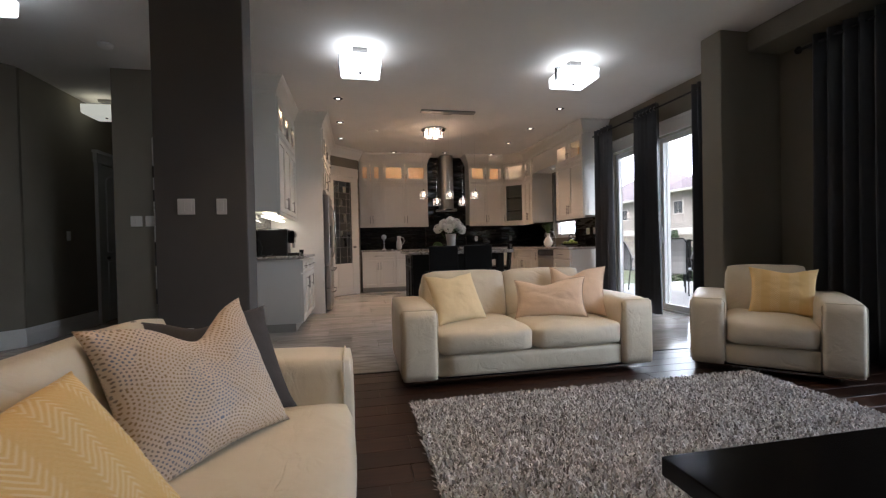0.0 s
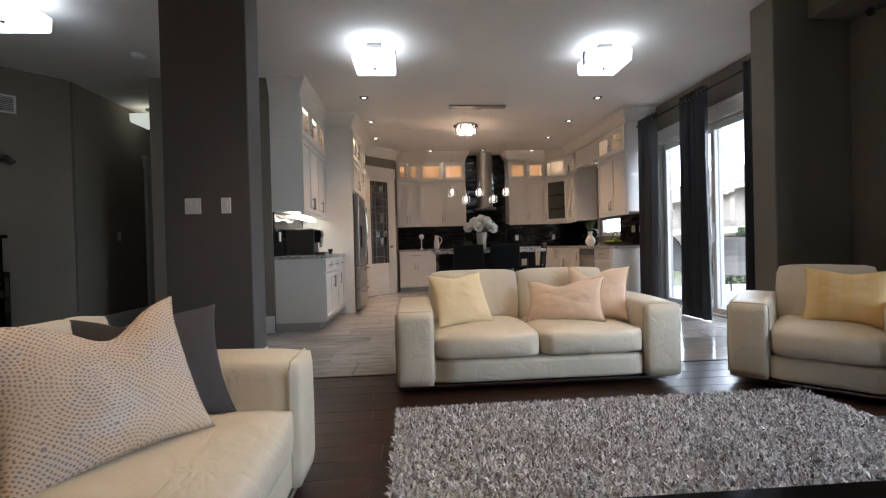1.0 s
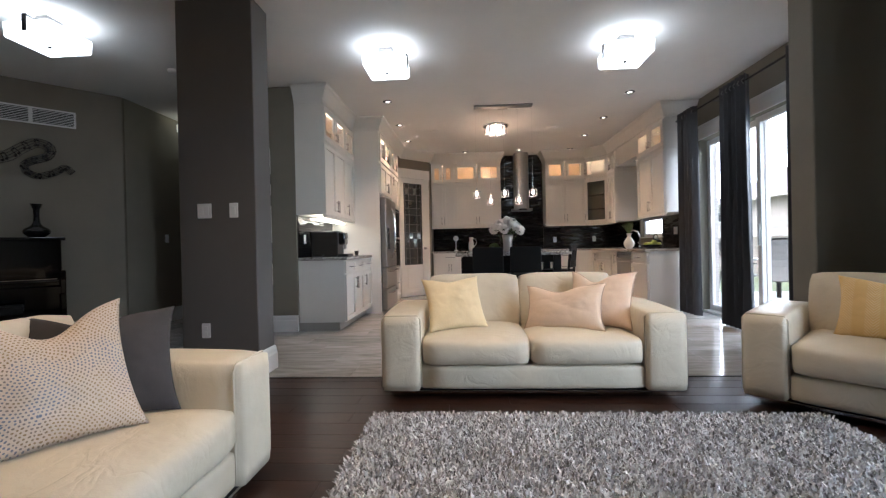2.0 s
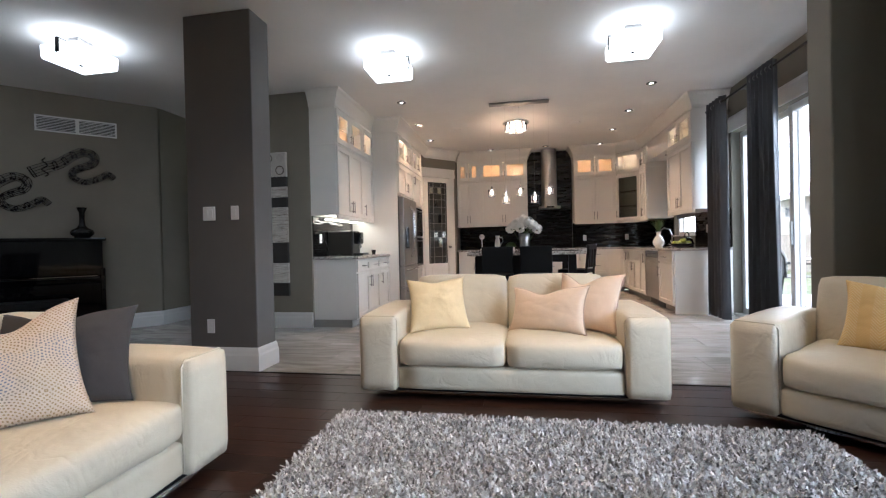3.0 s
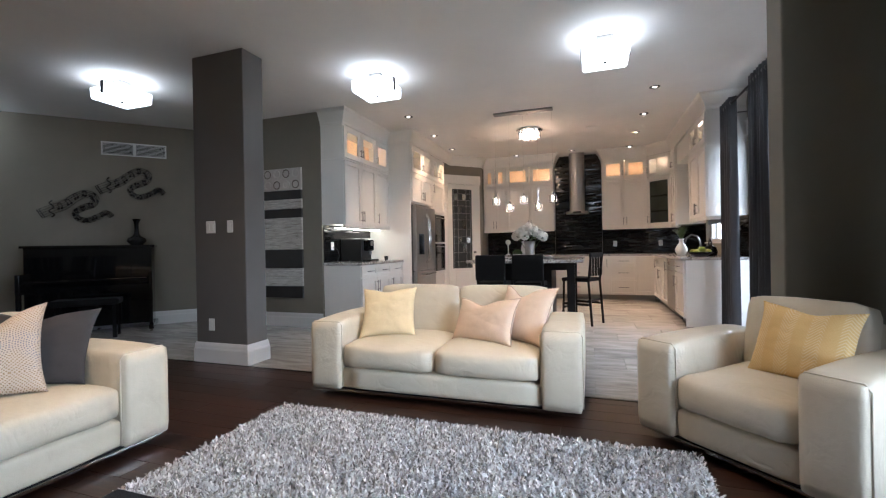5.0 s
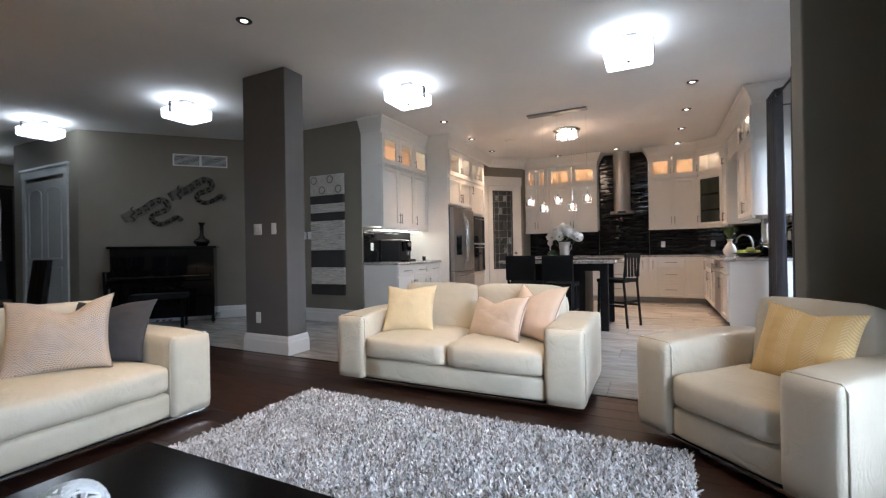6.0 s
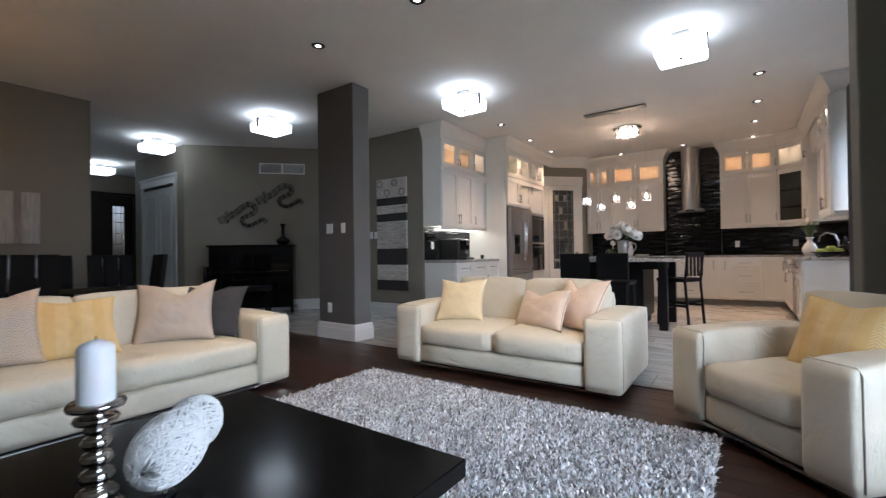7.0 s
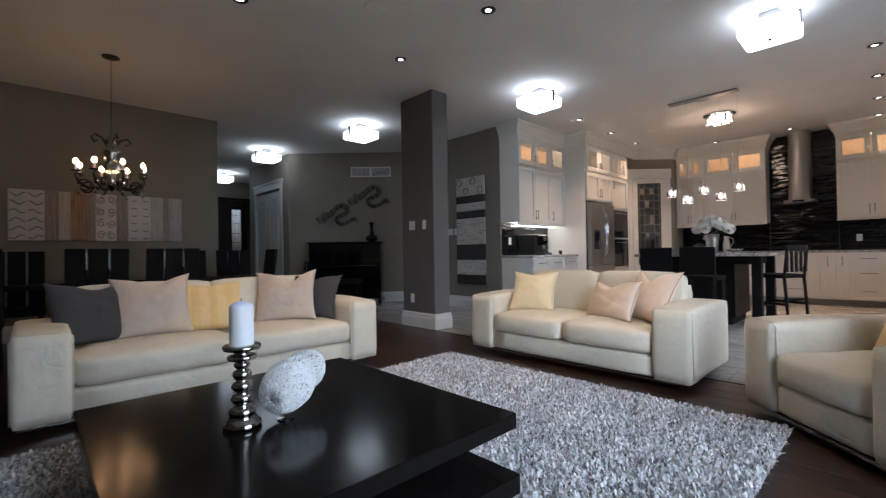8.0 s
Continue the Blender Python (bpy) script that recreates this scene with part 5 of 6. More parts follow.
# return-air grille
t = thing("wall_vent", hung @ Matrix.Translation((0.84, -0.002, 2.66)), "white return-air vent grille high on the angled wall", "vent")
bm = bmesh.new()
for x0, z0, x1, z1 in ((0, 0, 0.86, 0.02), (0, 0.19, 0.86, 0.21), (0, 0.02, 0.02, 0.19), (0.84, 0.02, 0.86, 0.19), (0.41, 0.02, 0.45, 0.19)):
    box(bm, x0, -0.014, z0, x1, 0, z1)
part("frame", bm, "white_plastic", t)
# thin black sheet on the wall in place of the duct's shade
part("backing", B(0.02, -0.003, 0.02, 0.84, -0.001, 0.19), "black_void", t, "black sheet standing for the duct's shade behind the slats")
for k in range(8):
    for x0, x1 in ((0.02, 0.41), (0.45, 0.84)):
        bm = B(x0, -0.012, 0.03 + k * 0.0205, x1, -0.004, 0.037 + k * 0.0205)
        part("slat", bm, "white_plastic", t)


def ribbon(t, ox, oz, path):
    """A five-line music staff bent like a ribbon, with beamed notes and a clef, in iron."""
    pts = []
    for i in range(len(path) - 1):
        p0, p1, p2, p3 = [Vector(path[max(0, min(len(path) - 1, i + d))]) for d in (-1, 0, 1, 2)]
        for s in range(4):
            u = s / 4
            pts.append(0.5 * ((2 * p1) + (p2 - p0) * u + (2 * p0 - 5 * p1 + 4 * p2 - p3) * u * u + (3 * p1 - p0 - 3 * p2 + p3) * u ** 3))
    pts.append(Vector(path[-1]))
    at = lambda p, y: (ox + p.x, y, oz + p.y)
    frames_ = []
    for i, p in enumerate(pts):
        d = (pts[min(i + 1, len(pts) - 1)] - pts[max(0, i - 1)]).normalized()
        frames_.append((p, d, Vector((-d.y, d.x)), 0.14 * (1 - 0.5 * min(1.0, 1.6 * i / len(pts)))))
    for l in range(5):
        part("staff_line", T([at(p + n * w * (l - 2) / 4, -0.02) for p, d, n, w in frames_], 0.0036, 5), "wrought_metal", t)
    for i in (0, 1, len(pts) - 1):
        p, d, n, w = frames_[i]
        part("bar_line", T([at(p - n * w / 2, -0.02), at(p + n * w / 2, -0.02)], 0.006, 5), "wrought_metal", t)
    rnd = random.Random(int(ox * 100))
    for i in range(6, len(pts) - 2, 3):
        heads = []
        for k in (0, 1):
            p, d, n, w = frames_[i + k]
            c = p + n * w * rnd.uniform(-0.35, -0.1)
            top = c + n * w * 0.62
            bm = bmesh.new()
            lathe(bm, [(0.0, -0.005), (0.016, -0.004), (0.016, 0.004), (0.0, 0.005)], 10, at(c, -0.03), Matrix.Rotation(radians(90), 4, "X"))
            tube(bm, [at(c + d * 0.015, -0.03), at(top + d * 0.015, -0.03)], 0.0045, 5)
            part("note", bm, "wrought_metal", t)
            heads.append(top + d * 0.015)
        part("note_beam", T([at(q, -0.03) for q in heads], 0.008, 5), "wrought_metal", t)
    p, d, n, w = frames_[4]
    clef = [at(p + Vector((0.034 * math.sin(q * 1.9) * (1 - 0.05 * q), -0.115 + 0.036 * q)), -0.032) for q in [i * 0.4 for i in range(18)]]
    part("clef", T(clef, 0.0085, 6), "wrought_metal", t)


music = "black iron music staff wall sculpture above the piano"
t = thing("wall_sculpture", hung, music, "wall sculpture", "music staff sculptures")
STAFF = [(0.0, 0.0), (0.139, 0.075), (0.281, 0.14), (0.407, 0.25), (0.534, 0.322), (0.65, 0.27), (0.622, 0.165), (0.494, 0.10), (0.413, 0.035), (0.437, -0.047), (0.546, -0.09), (0.70, -0.024), (0.786, 0.04), (0.86, -0.02)]
ribbon(t, 0.102, 1.713, STAFF)
t = thing("wall_sculpture", hung, music, "wall sculpture", "music staff sculptures")
ribbon(t, 0.793, 2.10, STAFF)


def plate(m, kind, label, category, horizontal=False):
    t = thing("switch_plate" if kind != "outlet" else "outlet_plate", m, label, category, "wall plates")
    w = {"double": 0.12, "single": 0.074, "outlet": 0.074, "thermostat": 0.12}[kind]
    part("cover", B(-w / 2, -0.008, -0.06, w / 2, -0.0005, 0.06, 0.004), "white_plastic", t)
    n = 2 if kind == "double" else 1
    for i in range(n):
        x = (i - (n - 1) / 2) * 0.046
        if kind == "outlet":
            for z in (-0.022, 0.022):
                part("socket", B(x - 0.015, -0.011, z - 0.015, x + 0.015, -0.008, z + 0.015, 0.003), "white_trim", t)
        else:
            part("rocker", B(x - 0.016, -0.013, -0.034, x + 0.016, -0.008, 0.034, 0.002), "white_trim", t)
    return t


plate(pose(-1.21, 3.659, 1.35), "double", "white double light switch on the charcoal column", "light switch")
plate(pose(-0.965, 3.659, 1.35), "single", "white single light switch on the charcoal column", "light switch")
plate(pose(-1.22, 3.659, 0.38), "outlet", "white power outlet low on the charcoal column", "power outlet")
plate(pose(-2.40, 5.569, 1.36), "double", "white light switch on the taupe wall", "light switch")
plate(pose(-2.25, 5.569, 1.36), "thermostat", "white thermostat on the taupe wall", "thermostat")
plate(pose(-1.225, 5.80, 1.16, 0, 0, 90), "outlet", "white power outlet on the dark mosaic", "power outlet")
plate(pose(2.85, 10.182, 1.13), "outlet", "white power outlet on the black mosaic", "power outlet")
plate(pose(3.72, 10.182, 1.13), "outlet", "white power outlet on the black mosaic", "power outlet")
plate(pose(4.265, 7.25, 1.2, 0, 0, -90), "double", "light switch on the black mosaic", "light switch")
plate(pose(4.265, 7.5, 1.2, 0, 0, -90), "double", "light switch on the black mosaic", "light switch")
plate(pose(-3.574, 6.44, 1.235, 0, 0, 90), "single", "light switch on the corridor wall", "light switch")

# tall plank art
t = thing("wall_art", pose(-2.21, 5.568, 0.42), "tall wall art of stacked dark and pale carved planks", "wall art")
rows = [(0.0, 0.17, "dark_plank_art"), (0.17, 0.30, "carved_plank_art"), (0.30, 0.43, "carved_plank_art"), (0.43, 0.70, "dark_plank_art"), (0.70, 0.86, "carved_plank_art"), (0.86, 1.05, "carved_plank_art"), (1.05, 1.16, "carved_plank_art"), (1.16, 1.29, "dark_plank_art"), (1.29, 1.43, "carved_plank_art"), (1.43, 1.56, "dark_plank_art"), (1.56, 1.88, "pressed_tin")]
for k, (a, b, mt) in enumerate(rows):
    pl_ = part("plank", B(0, -0.045 + 0.004 * (k % 3), a + 0.002, 0.66, -0.002, b - 0.002, 0.004), mt, t)
    if mt == "pressed_tin":
        for i in range(4):
            for j in range(2):
                c = (0.085 + i * 0.163, -0.048, a + 0.08 + j * 0.16)
                ring = [(c[0] + 0.055 * math.cos(q), c[1], c[2] + 0.055 * math.sin(q)) for q in [2 * math.pi * s / 14 for s in range(15)]]
                part("embossing", T(ring, 0.008, 5), "worn_emboss" if (i + j) % 2 else mt, pl_)

# wide dining art
t = thing("wall_art", pose(-3.948, -0.235, 1.205, 0, 0, 90), "wide wall art of upright wood and embossed tin panels", "wall art")
x = 0.0
for wd, mt, pat in ((0.318, "pressed_tin", "wave"), (0.127, "grey_plank", ""), (0.113, "pale_plank", ""), (0.164, "brown_plank", ""), (0.084, "grey_plank", ""), (0.217, "pressed_tin", "scroll"),
                    (0.125, "grey_plank", ""), (0.264, "pressed_tin", "button"), (0.146, "pale_plank", ""), (0.064, "grey_plank", ""), (0.163, "pale_plank", "")):
    pl_ = part("panel", B(x + 0.001, -0.04, 0.0, x + wd - 0.001, -0.002, 0.612, 0.003), mt, t)
    nx, nz = {"wave": (2, 6), "scroll": (2, 4), "button": (2, 6)}.get(pat, (0, 0))
    for i in range(nx):
        for j in range(nz):
            cx, cz, hw_, hh_ = x + (i + 0.5) * wd / nx, (j + 0.5) * 0.612 / nz, wd / nx * 0.42, 0.612 / nz * 0.4
            if pat == "wave":
                line = [(cx + hw_ * q, -0.042, cz + hh_ * (0.55 * math.sin(3 * q + j) - 0.2)) for q in [k / 6 - 1 for k in range(13)]]
            elif pat == "scroll":
                line = [(cx + hw_ * (1 - 0.07 * k) * math.cos(0.8 * k + 2 * i + j), -0.042, cz + hh_ * (1 - 0.07 * k) * math.sin(0.8 * k + 2 * i + j)) for k in range(12)]
            else:
                line = [(cx - hw_ * 0.55, -0.042, cz - hh_ * 0.2), (cx - hw_ * 0.3, -0.042, cz - hh_ * 0.45), (cx + hw_ * 0.3, -0.042, cz - hh_ * 0.45), (cx + hw_ * 0.55, -0.042, cz - hh_ * 0.2)]
            part("embossing", T(line, 0.0065, 5), "worn_emboss", pl_)
    x += wd

# ---- dining room ----
t = thing("dining_table", pose(-2.35, 0.6, 0), "long black dining table", "dining table")
part("tabletop", B(-0.5, -1.55, 0.71, 0.5, 1.25, 0.76, 0.006, 2), "black_lacquer", t)
for k in range(4):
    x, y = (-0.42 if k % 2 == 0 else 0.34), (-1.45 if k < 2 else 1.07)
    part("leg", B(x, y, 0, x + 0.08, y + 0.08, 0.71, 0.004), "black_wood", t)


def dining_chair(m, first=None):
    if first:
        return copy_thing(first, m)
    t = thing("dining_chair", m, "tall-backed black upholstered dining chair with split back", "dining chair", "chairs round the dining table")
    part("seat", B(-0.22, 0.0, 0.42, 0.22, 0.44, 0.49, 0.02, 2), "black_upholstery", t)
    for x0, x1 in ((-0.22, -0.085), (-0.07, 0.07), (0.085, 0.22)):
        bm = B(x0, -0.05, 0.45, x1, -0.005, 1.06, 0.008, 2)
        for v in bm.verts:
            v.co.y -= 0.12 * (v.co.z - 0.45)
        part("back_slat", bm, "black_upholstery", t)
    bm = bmesh.new()
    for x in (-0.0775, 0.0775):
        box(bm, x - 0.003, -0.125, 0.88, x + 0.003, -0.085, 1.03)
    part("chrome_strip", bm, "dark_steel", t, "thin metal strip in the back")
    for k in range(4):
        x, y = (-0.2 if k % 2 == 0 else 0.16), (0.0 if k < 2 else 0.39)
        part("leg", B(x, y, 0, x + 0.04, y + 0.04, 0.42), "black_wood", t)
    return t


dc = None
for x, y, r in ((-1.62, -0.42, 90), (-1.62, 0.38, 90), (-1.62, 0.95, 90), (-3.0, -0.15, -90), (-3.0, 0.55, -90), (-3.0, 1.42, -90), (-3.02, 2.0, -90), (-2.35, 2.12, 172)):
    ob = dining_chair(pose(x, y, 0, 0, 0, r), dc)
    dc = dc or ob

t = thing("chandelier", pose(-2.35, 0.57, H), "dark scrolled metal chandelier with lit candle bulbs and crystal drops", "chandelier")
part("canopy", L([(0.0, -0.03), (0.03, -0.028), (0.075, -0.012), (0.08, -0.001)], 24), "wrought_metal", t, "", True)
part("chain", T([(0, 0, -0.03), (0, 0, -0.83)], 0.0035, 6), "wrought_metal", t)
part("column", L([(0.0, -0.8), (0.015, -0.81), (0.045, -0.84), (0.032, -0.88), (0.062, -0.95), (0.075, -1.02), (0.045, -1.08), (0.07, -1.14), (0.06, -1.25), (0.07, -1.31), (0.05, -1.36), (0.02, -1.39), (0.0, -1.41)], 16), "antique_silver", t, "", True)
for k in range(8):
    a = 2 * math.pi * k / 8 + 0.2
    c, s = math.cos(a), math.sin(a)
    prof = [(0.05, -1.30), (0.13, -1.37), (0.24, -1.38), (0.33, -1.33), (0.36, -1.27), (0.34, -1.23), (0.30, -1.25)]
    arm = part("arm", T([(r * 0.84 * c, r * 0.84 * s, z) for r, z in prof], [0.012, 0.012, 0.011, 0.01, 0.009, 0.007, 0.004], 6), "wrought_metal", t, "", True)
    part("drip_pan", L([(0.0, -1.235), (0.03, -1.232), (0.045, -1.222), (0.03, -1.225), (0.0, -1.225)], 14, (0.294 * c, 0.294 * s, 0)), "wrought_metal", arm)
    part("candle_sleeve", L([(0.011, -1.225), (0.011, -1.16)], 10, (0.294 * c, 0.294 * s, 0)), "candle_wax", arm)
    part("bulb", L([(0.006, -1.16), (0.017, -1.148), (0.02, -1.132), (0.014, -1.112), (0.0, -1.10)], 12, (0.294 * c, 0.294 * s, 0)), "warm_bulb", arm, "lit candle bulb", True)
    part("curl", T([((0.225 + 0.055 * math.cos(q)) * c, (0.225 + 0.055 * math.cos(q)) * s, -1.36 + 0.055 * math.sin(q)) for q in [i * 0.55 for i in range(11)]], 0.009, 6), "wrought_metal", arm, "", True)
    for j in range(4):
        r_, z_ = 0.05 + 0.06 * j, -1.30 - 0.03 * j
        part("crystal_bead", L([(0.0, -0.016), (0.012, 0.0), (0.0, 0.016)], 6, (r_ * c, r_ * s, z_ + 0.035)), "crystal", arm)
    part("crystal_drop", L([(0.0, -1.46), (0.012, -1.44), (0.008, -1.41), (0.0, -1.40)], 8, (0.28 * c, 0.28 * s, 0)), "crystal", arm)
    prof = [(0.03, -0.95), (0.08, -0.86), (0.14, -0.83), (0.17, -0.87), (0.15, -0.91), (0.12, -0.89)]
    if k % 2 == 0:
        part("scroll", T([(r * c, r * s, z) for r, z in prof], 0.01, 6), "wrought_metal", t, "", True)
    part("crystal_drop", L([(0.0, -1.12), (0.011, -1.10), (0.008, -1.07), (0.0, -1.06)], 8, (0.12 * c, 0.12 * s, -0.0)), "crystal", arm)
bulb("chandelier_bulb", (-2.35, 0.57, H - 1.0), 0.7, (1.0, 0.42, 0.14), 0.12)

# ---- island lights ----
t = thing("pendant_bar", pose(1.455, 6.66, H), "brushed steel ceiling bar with five crystal cube pendants, lit", "pendant light")
part("canopy_bar", B(-0.425, -0.06, -0.025, 0.425, 0.06, -0.001, 0.004), "brushed_bar", t)
part("centre_plate", B(-0.07, -0.075, -0.034, 0.07, 0.075, -0.025, 0.003), "brushed_bar", t)
for k in range(5):
    x, z = -0.41 + k * 0.205, (-1.24 if k % 2 == 0 else -1.345)
    cord = part("cord", T([(x, 0, -0.02), (x, 0, z)], 0.0012, 5), "chrome", t)
    cap = part("cap", L([(0.0, z + 0.05), (0.012, z + 0.045), (0.016, z), (0.0, z - 0.002)], 12, (x, 0, 0)), "chrome", t)
    part("crystal_cube", B(x - 0.052, -0.052, z - 0.105, x + 0.052, 0.052, z - 0.002, 0.006), "crystal", t, "clear crystal cube shade")
    part("bulb", L([(0.0, z - 0.085), (0.02, z - 0.07), (0.024, z - 0.04), (0.012, z - 0.012)], 10, (x, 0, 0)), "crystal_lamp", cap, "", True)
t = thing("crystal_ceiling_light", pose(1.41, 7.71, H), "round chrome ceiling light with clustered crystal shades, lit", "ceiling light")
part("plate", L([(0.0, -0.03), (0.2, -0.03), (0.22, -0.02), (0.225, -0.001)], 36), "chrome", t, "", True)
for k in range(6):
    a = 2 * math.pi * k / 6
    x, y = (0.13 * math.cos(a), 0.13 * math.sin(a)) if k else (0.13, 0.0)
    part("shade", L([(0.052, -0.032), (0.055, -0.05), (0.055, -0.14), (0.048, -0.145), (0.046, -0.05)], 16, (x, y, 0)), "crystal", t, "ribbed crystal shade")
    part("bulb", L([(0.0, -0.14), (0.03, -0.135), (0.038, -0.11), (0.038, -0.06), (0.02, -0.04)], 14, (x, y, 0)), "crystal_lamp", t, "", True)
bulb("crystal_bulb", (1.41, 7.71, H - 0.30), 2.2, (1.0, 0.60, 0.34), 0.16)

# ---- on the island ----
t = thing("flower_vase", pose(1.50, 6.85, 0.926), "silver vase with a bouquet of white hydrangeas on the island", "flower vase")
part("vase", L([(0.0, 0), (0.062, 0), (0.066, 0.01), (0.07, 0.15), (0.085, 0.255), (0.078, 0.255), (0.064, 0.15), (0.0, 0.05)], 28), "brushed_steel", t, "", True)
paint("white_petals", (0.86, 0.84, 0.79), 0.7, 0.08)
paint("leaf_green", (0.07, 0.12, 0.035), 0.5, 0.3)
rnd = random.Random(3)
for k, (x, y, z) in enumerate(((0, 0, 0.47), (-0.13, -0.02, 0.38), (0.13, -0.03, 0.37), (-0.06, -0.1, 0.34), (0.07, -0.1, 0.42), (0.05, 0.1, 0.40), (-0.1, 0.09, 0.43), (0.19, 0.05, 0.32), (-0.2, 0.04, 0.34))):
    bm = bmesh.new()
    for i in range(46):
        d = Vector((rnd.gauss(0, 1), rnd.gauss(0, 1), rnd.gauss(0, 1))).normalized()
        c = Vector((x, y, z)) + d * 0.068 * rnd.uniform(0.8, 1.05)
        u = d.cross(Vector((0.3, 0.2, 0.9))).normalized()
        w = d.cross(u)
        s = rnd.uniform(0.022, 0.032)
        ring = [bm.verts.new(c + s * (math.cos(q) * u + math.sin(q) * w) + d * (0.006 if j % 2 else -0.004)) for j, q in enumerate([2 * math.pi * j / 8 for j in range(8)])]
        ctr = bm.verts.new(c + d * 0.004)
        for j in range(8):
            bm.faces.new((ctr, ring[j], ring[(j + 1) % 8]))
    part("blossom", bm, "white_petals", t)
    part("stem", T([(x * 0.2, y * 0.2, 0.1), (x * 0.7, y * 0.7, z - 0.08), (x, y, z)], 0.004, 5), "leaf_green", t)
bm = bmesh.new()
for i in range(26):
    a = rnd.uniform(0, 6.28)
    p = Vector((0.1 * math.cos(a), 0.1 * math.sin(a), rnd.uniform(0.25, 0.36)))
    d = Vector((math.cos(a), math.sin(a), rnd.uniform(-0.3, 0.4)))
    s = d.cross(Vector((0, 0, 1))).normalized() * 0.025
    v = [bm.verts.new(q) for q in (p, p + d * 0.05 + s, p + d * 0.11, p + d * 0.05 - s)]
    bm.faces.new(v)
part("leaves", bm, "leaf_green", t, "green leaves", False, "stuff")
t = thing("topiary", pose(1.30, 6.95, 0.926), "clipped green ball plant in a small white pot", "potted plant")
part("pot", B(-0.06, -0.06, 0, 0.06, 0.06, 0.06, 0.004), "white_ceramic", t)
bm = bmesh.new()
for i in range(420):
    d = Vector((rnd.gauss(0, 1), rnd.gauss(0, 1), abs(rnd.gauss(0, 1)))).normalized()
    c = Vector((0, 0, 0.06)) + Vector((d.x, d.y, d.z * 0.9)) * 0.072 * rnd.uniform(0.85, 1.05)
    u = d.cross(Vector((rnd.random(), 0.3, 0.5))).normalized() * 0.012
    bm.faces.new([bm.verts.new(q) for q in (c - u, c + d * 0.012 + u.cross(d) * 0.5, c + u)])
part("foliage", bm, "leaf_green", t, "", False, "stuff")
t = thing("tray", pose(1.75, 6.9, 0.926), "small silver dish on the island", "dish")
part("dish", L([(0.0, 0.0), (0.05, 0.0), (0.09, 0.03), (0.1, 0.045), (0.085, 0.03), (0.0, 0.006)], 24), "chrome", t, "", True)

# ---- on the rear counter ----
t = thing("ball_sculpture", pose(0.62, 9.9, 0.921), "white ball ornament on a slim stand", "ornament")
part("ball", L([(0.0, 0.22)] + [(0.06 * math.sin(q), 0.28 - 0.06 * math.cos(q)) for q in [math.pi * i / 10 for i in range(1, 10)]] + [(0.0, 0.34)], 18), "white_ceramic", t, "", True)
part("stand", L([(0.0, 0), (0.045, 0), (0.045, 0.012), (0.012, 0.03), (0.01, 0.2), (0.02, 0.225), (0.0, 0.226)], 16), "white_ceramic", t, "", True)
t = thing("plate", pose(0.80, 9.96, 0.921, -72, 0, 0), "round white plate propped on the counter", "plate")
part("dish", L([(0.0, 0.0), (0.11, 0.0), (0.13, 0.012), (0.11, 0.006), (0.0, 0.004)], 28, (0, 0.13, 0)), "white_ceramic", t, "", True)
t = thing("pitcher", pose(0.96, 9.93, 0.921), "pale ceramic pitcher with curved handle", "pitcher")
part("body", L([(0.0, 0), (0.05, 0), (0.065, 0.05), (0.06, 0.16), (0.04, 0.24), (0.05, 0.3), (0.042, 0.3), (0.0, 0.2)], 20), "white_ceramic", t, "", True)
part("handle", T([(0.045, 0, 0.27), (0.1, 0, 0.26), (0.12, 0, 0.18), (0.06, 0, 0.08)], 0.009, 8), "white_ceramic", t, "", True)

# ---- by the sink ----
t = thing("sink_faucet", pose(3.98, 8.5, 0.921), "chrome gooseneck kitchen faucet", "faucet")
part("spout", T([(0.1, 0, 0), (0.1, 0, 0.2), (0.06, 0, 0.3), (-0.03, 0, 0.33), (-0.1, 0, 0.28), (-0.12, 0, 0.2)], 0.013, 10), "dark_steel", t, "", True)
part("base", L([(0.03, 0), (0.03, 0.02), (0.016, 0.04)], 16, (0.1, 0, 0)), "chrome", t)
part("lever", T([(0.1, 0.02, 0.06), (0.1, 0.09, 0.1)], 0.007, 8), "chrome", t)
t = thing("vase_plant", pose(3.72, 8.05, 0.921), "white bottle vase with spiky green grass", "vase")
part("vase", L([(0.0, 0), (0.05, 0), (0.085, 0.05), (0.09, 0.1), (0.06, 0.16), (0.03, 0.2), (0.032, 0.24), (0.05, 0.26), (0.0, 0.24)], 24), "white_ceramic", t, "", True)
bm = bmesh.new()
for i in range(150):
    a, sp_ = rnd.uniform(0, 6.28), rnd.uniform(0.02, 0.17)
    h_ = rnd.uniform(0.16, 0.28)
    p0, p1, p2 = Vector((0, 0, 0.23)), Vector((sp_ * 0.4 * math.cos(a), sp_ * 0.4 * math.sin(a), 0.23 + h_ * 0.6)), Vector((sp_ * math.cos(a), sp_ * math.sin(a), 0.23 + h_))
    s = Vector((-math.sin(a), math.cos(a), 0)) * 0.004
    v = [bm.verts.new(q) for q in (p0 - s, p0 + s, p1 + s, p1 - s, p2)]
    bm.faces.new(v[:4])
    bm.faces.new((v[3], v[2], v[4]))
part("grass", bm, "leaf_green", t, "spiky green grass blades", False, "stuff")
t = thing("fruit_bowl", pose(3.85, 7.4, 0.921), "dark shallow bowl of green apples", "fruit bowl")
part("bowl", L([(0.0, 0), (0.07, 0), (0.15, 0.035), (0.2, 0.06), (0.19, 0.06), (0.1, 0.025), (0.0, 0.015)], 28), "black_lacquer", t, "", True)
paint("apple_green", (0.28, 0.33, 0.05), 0.3, 0.25)
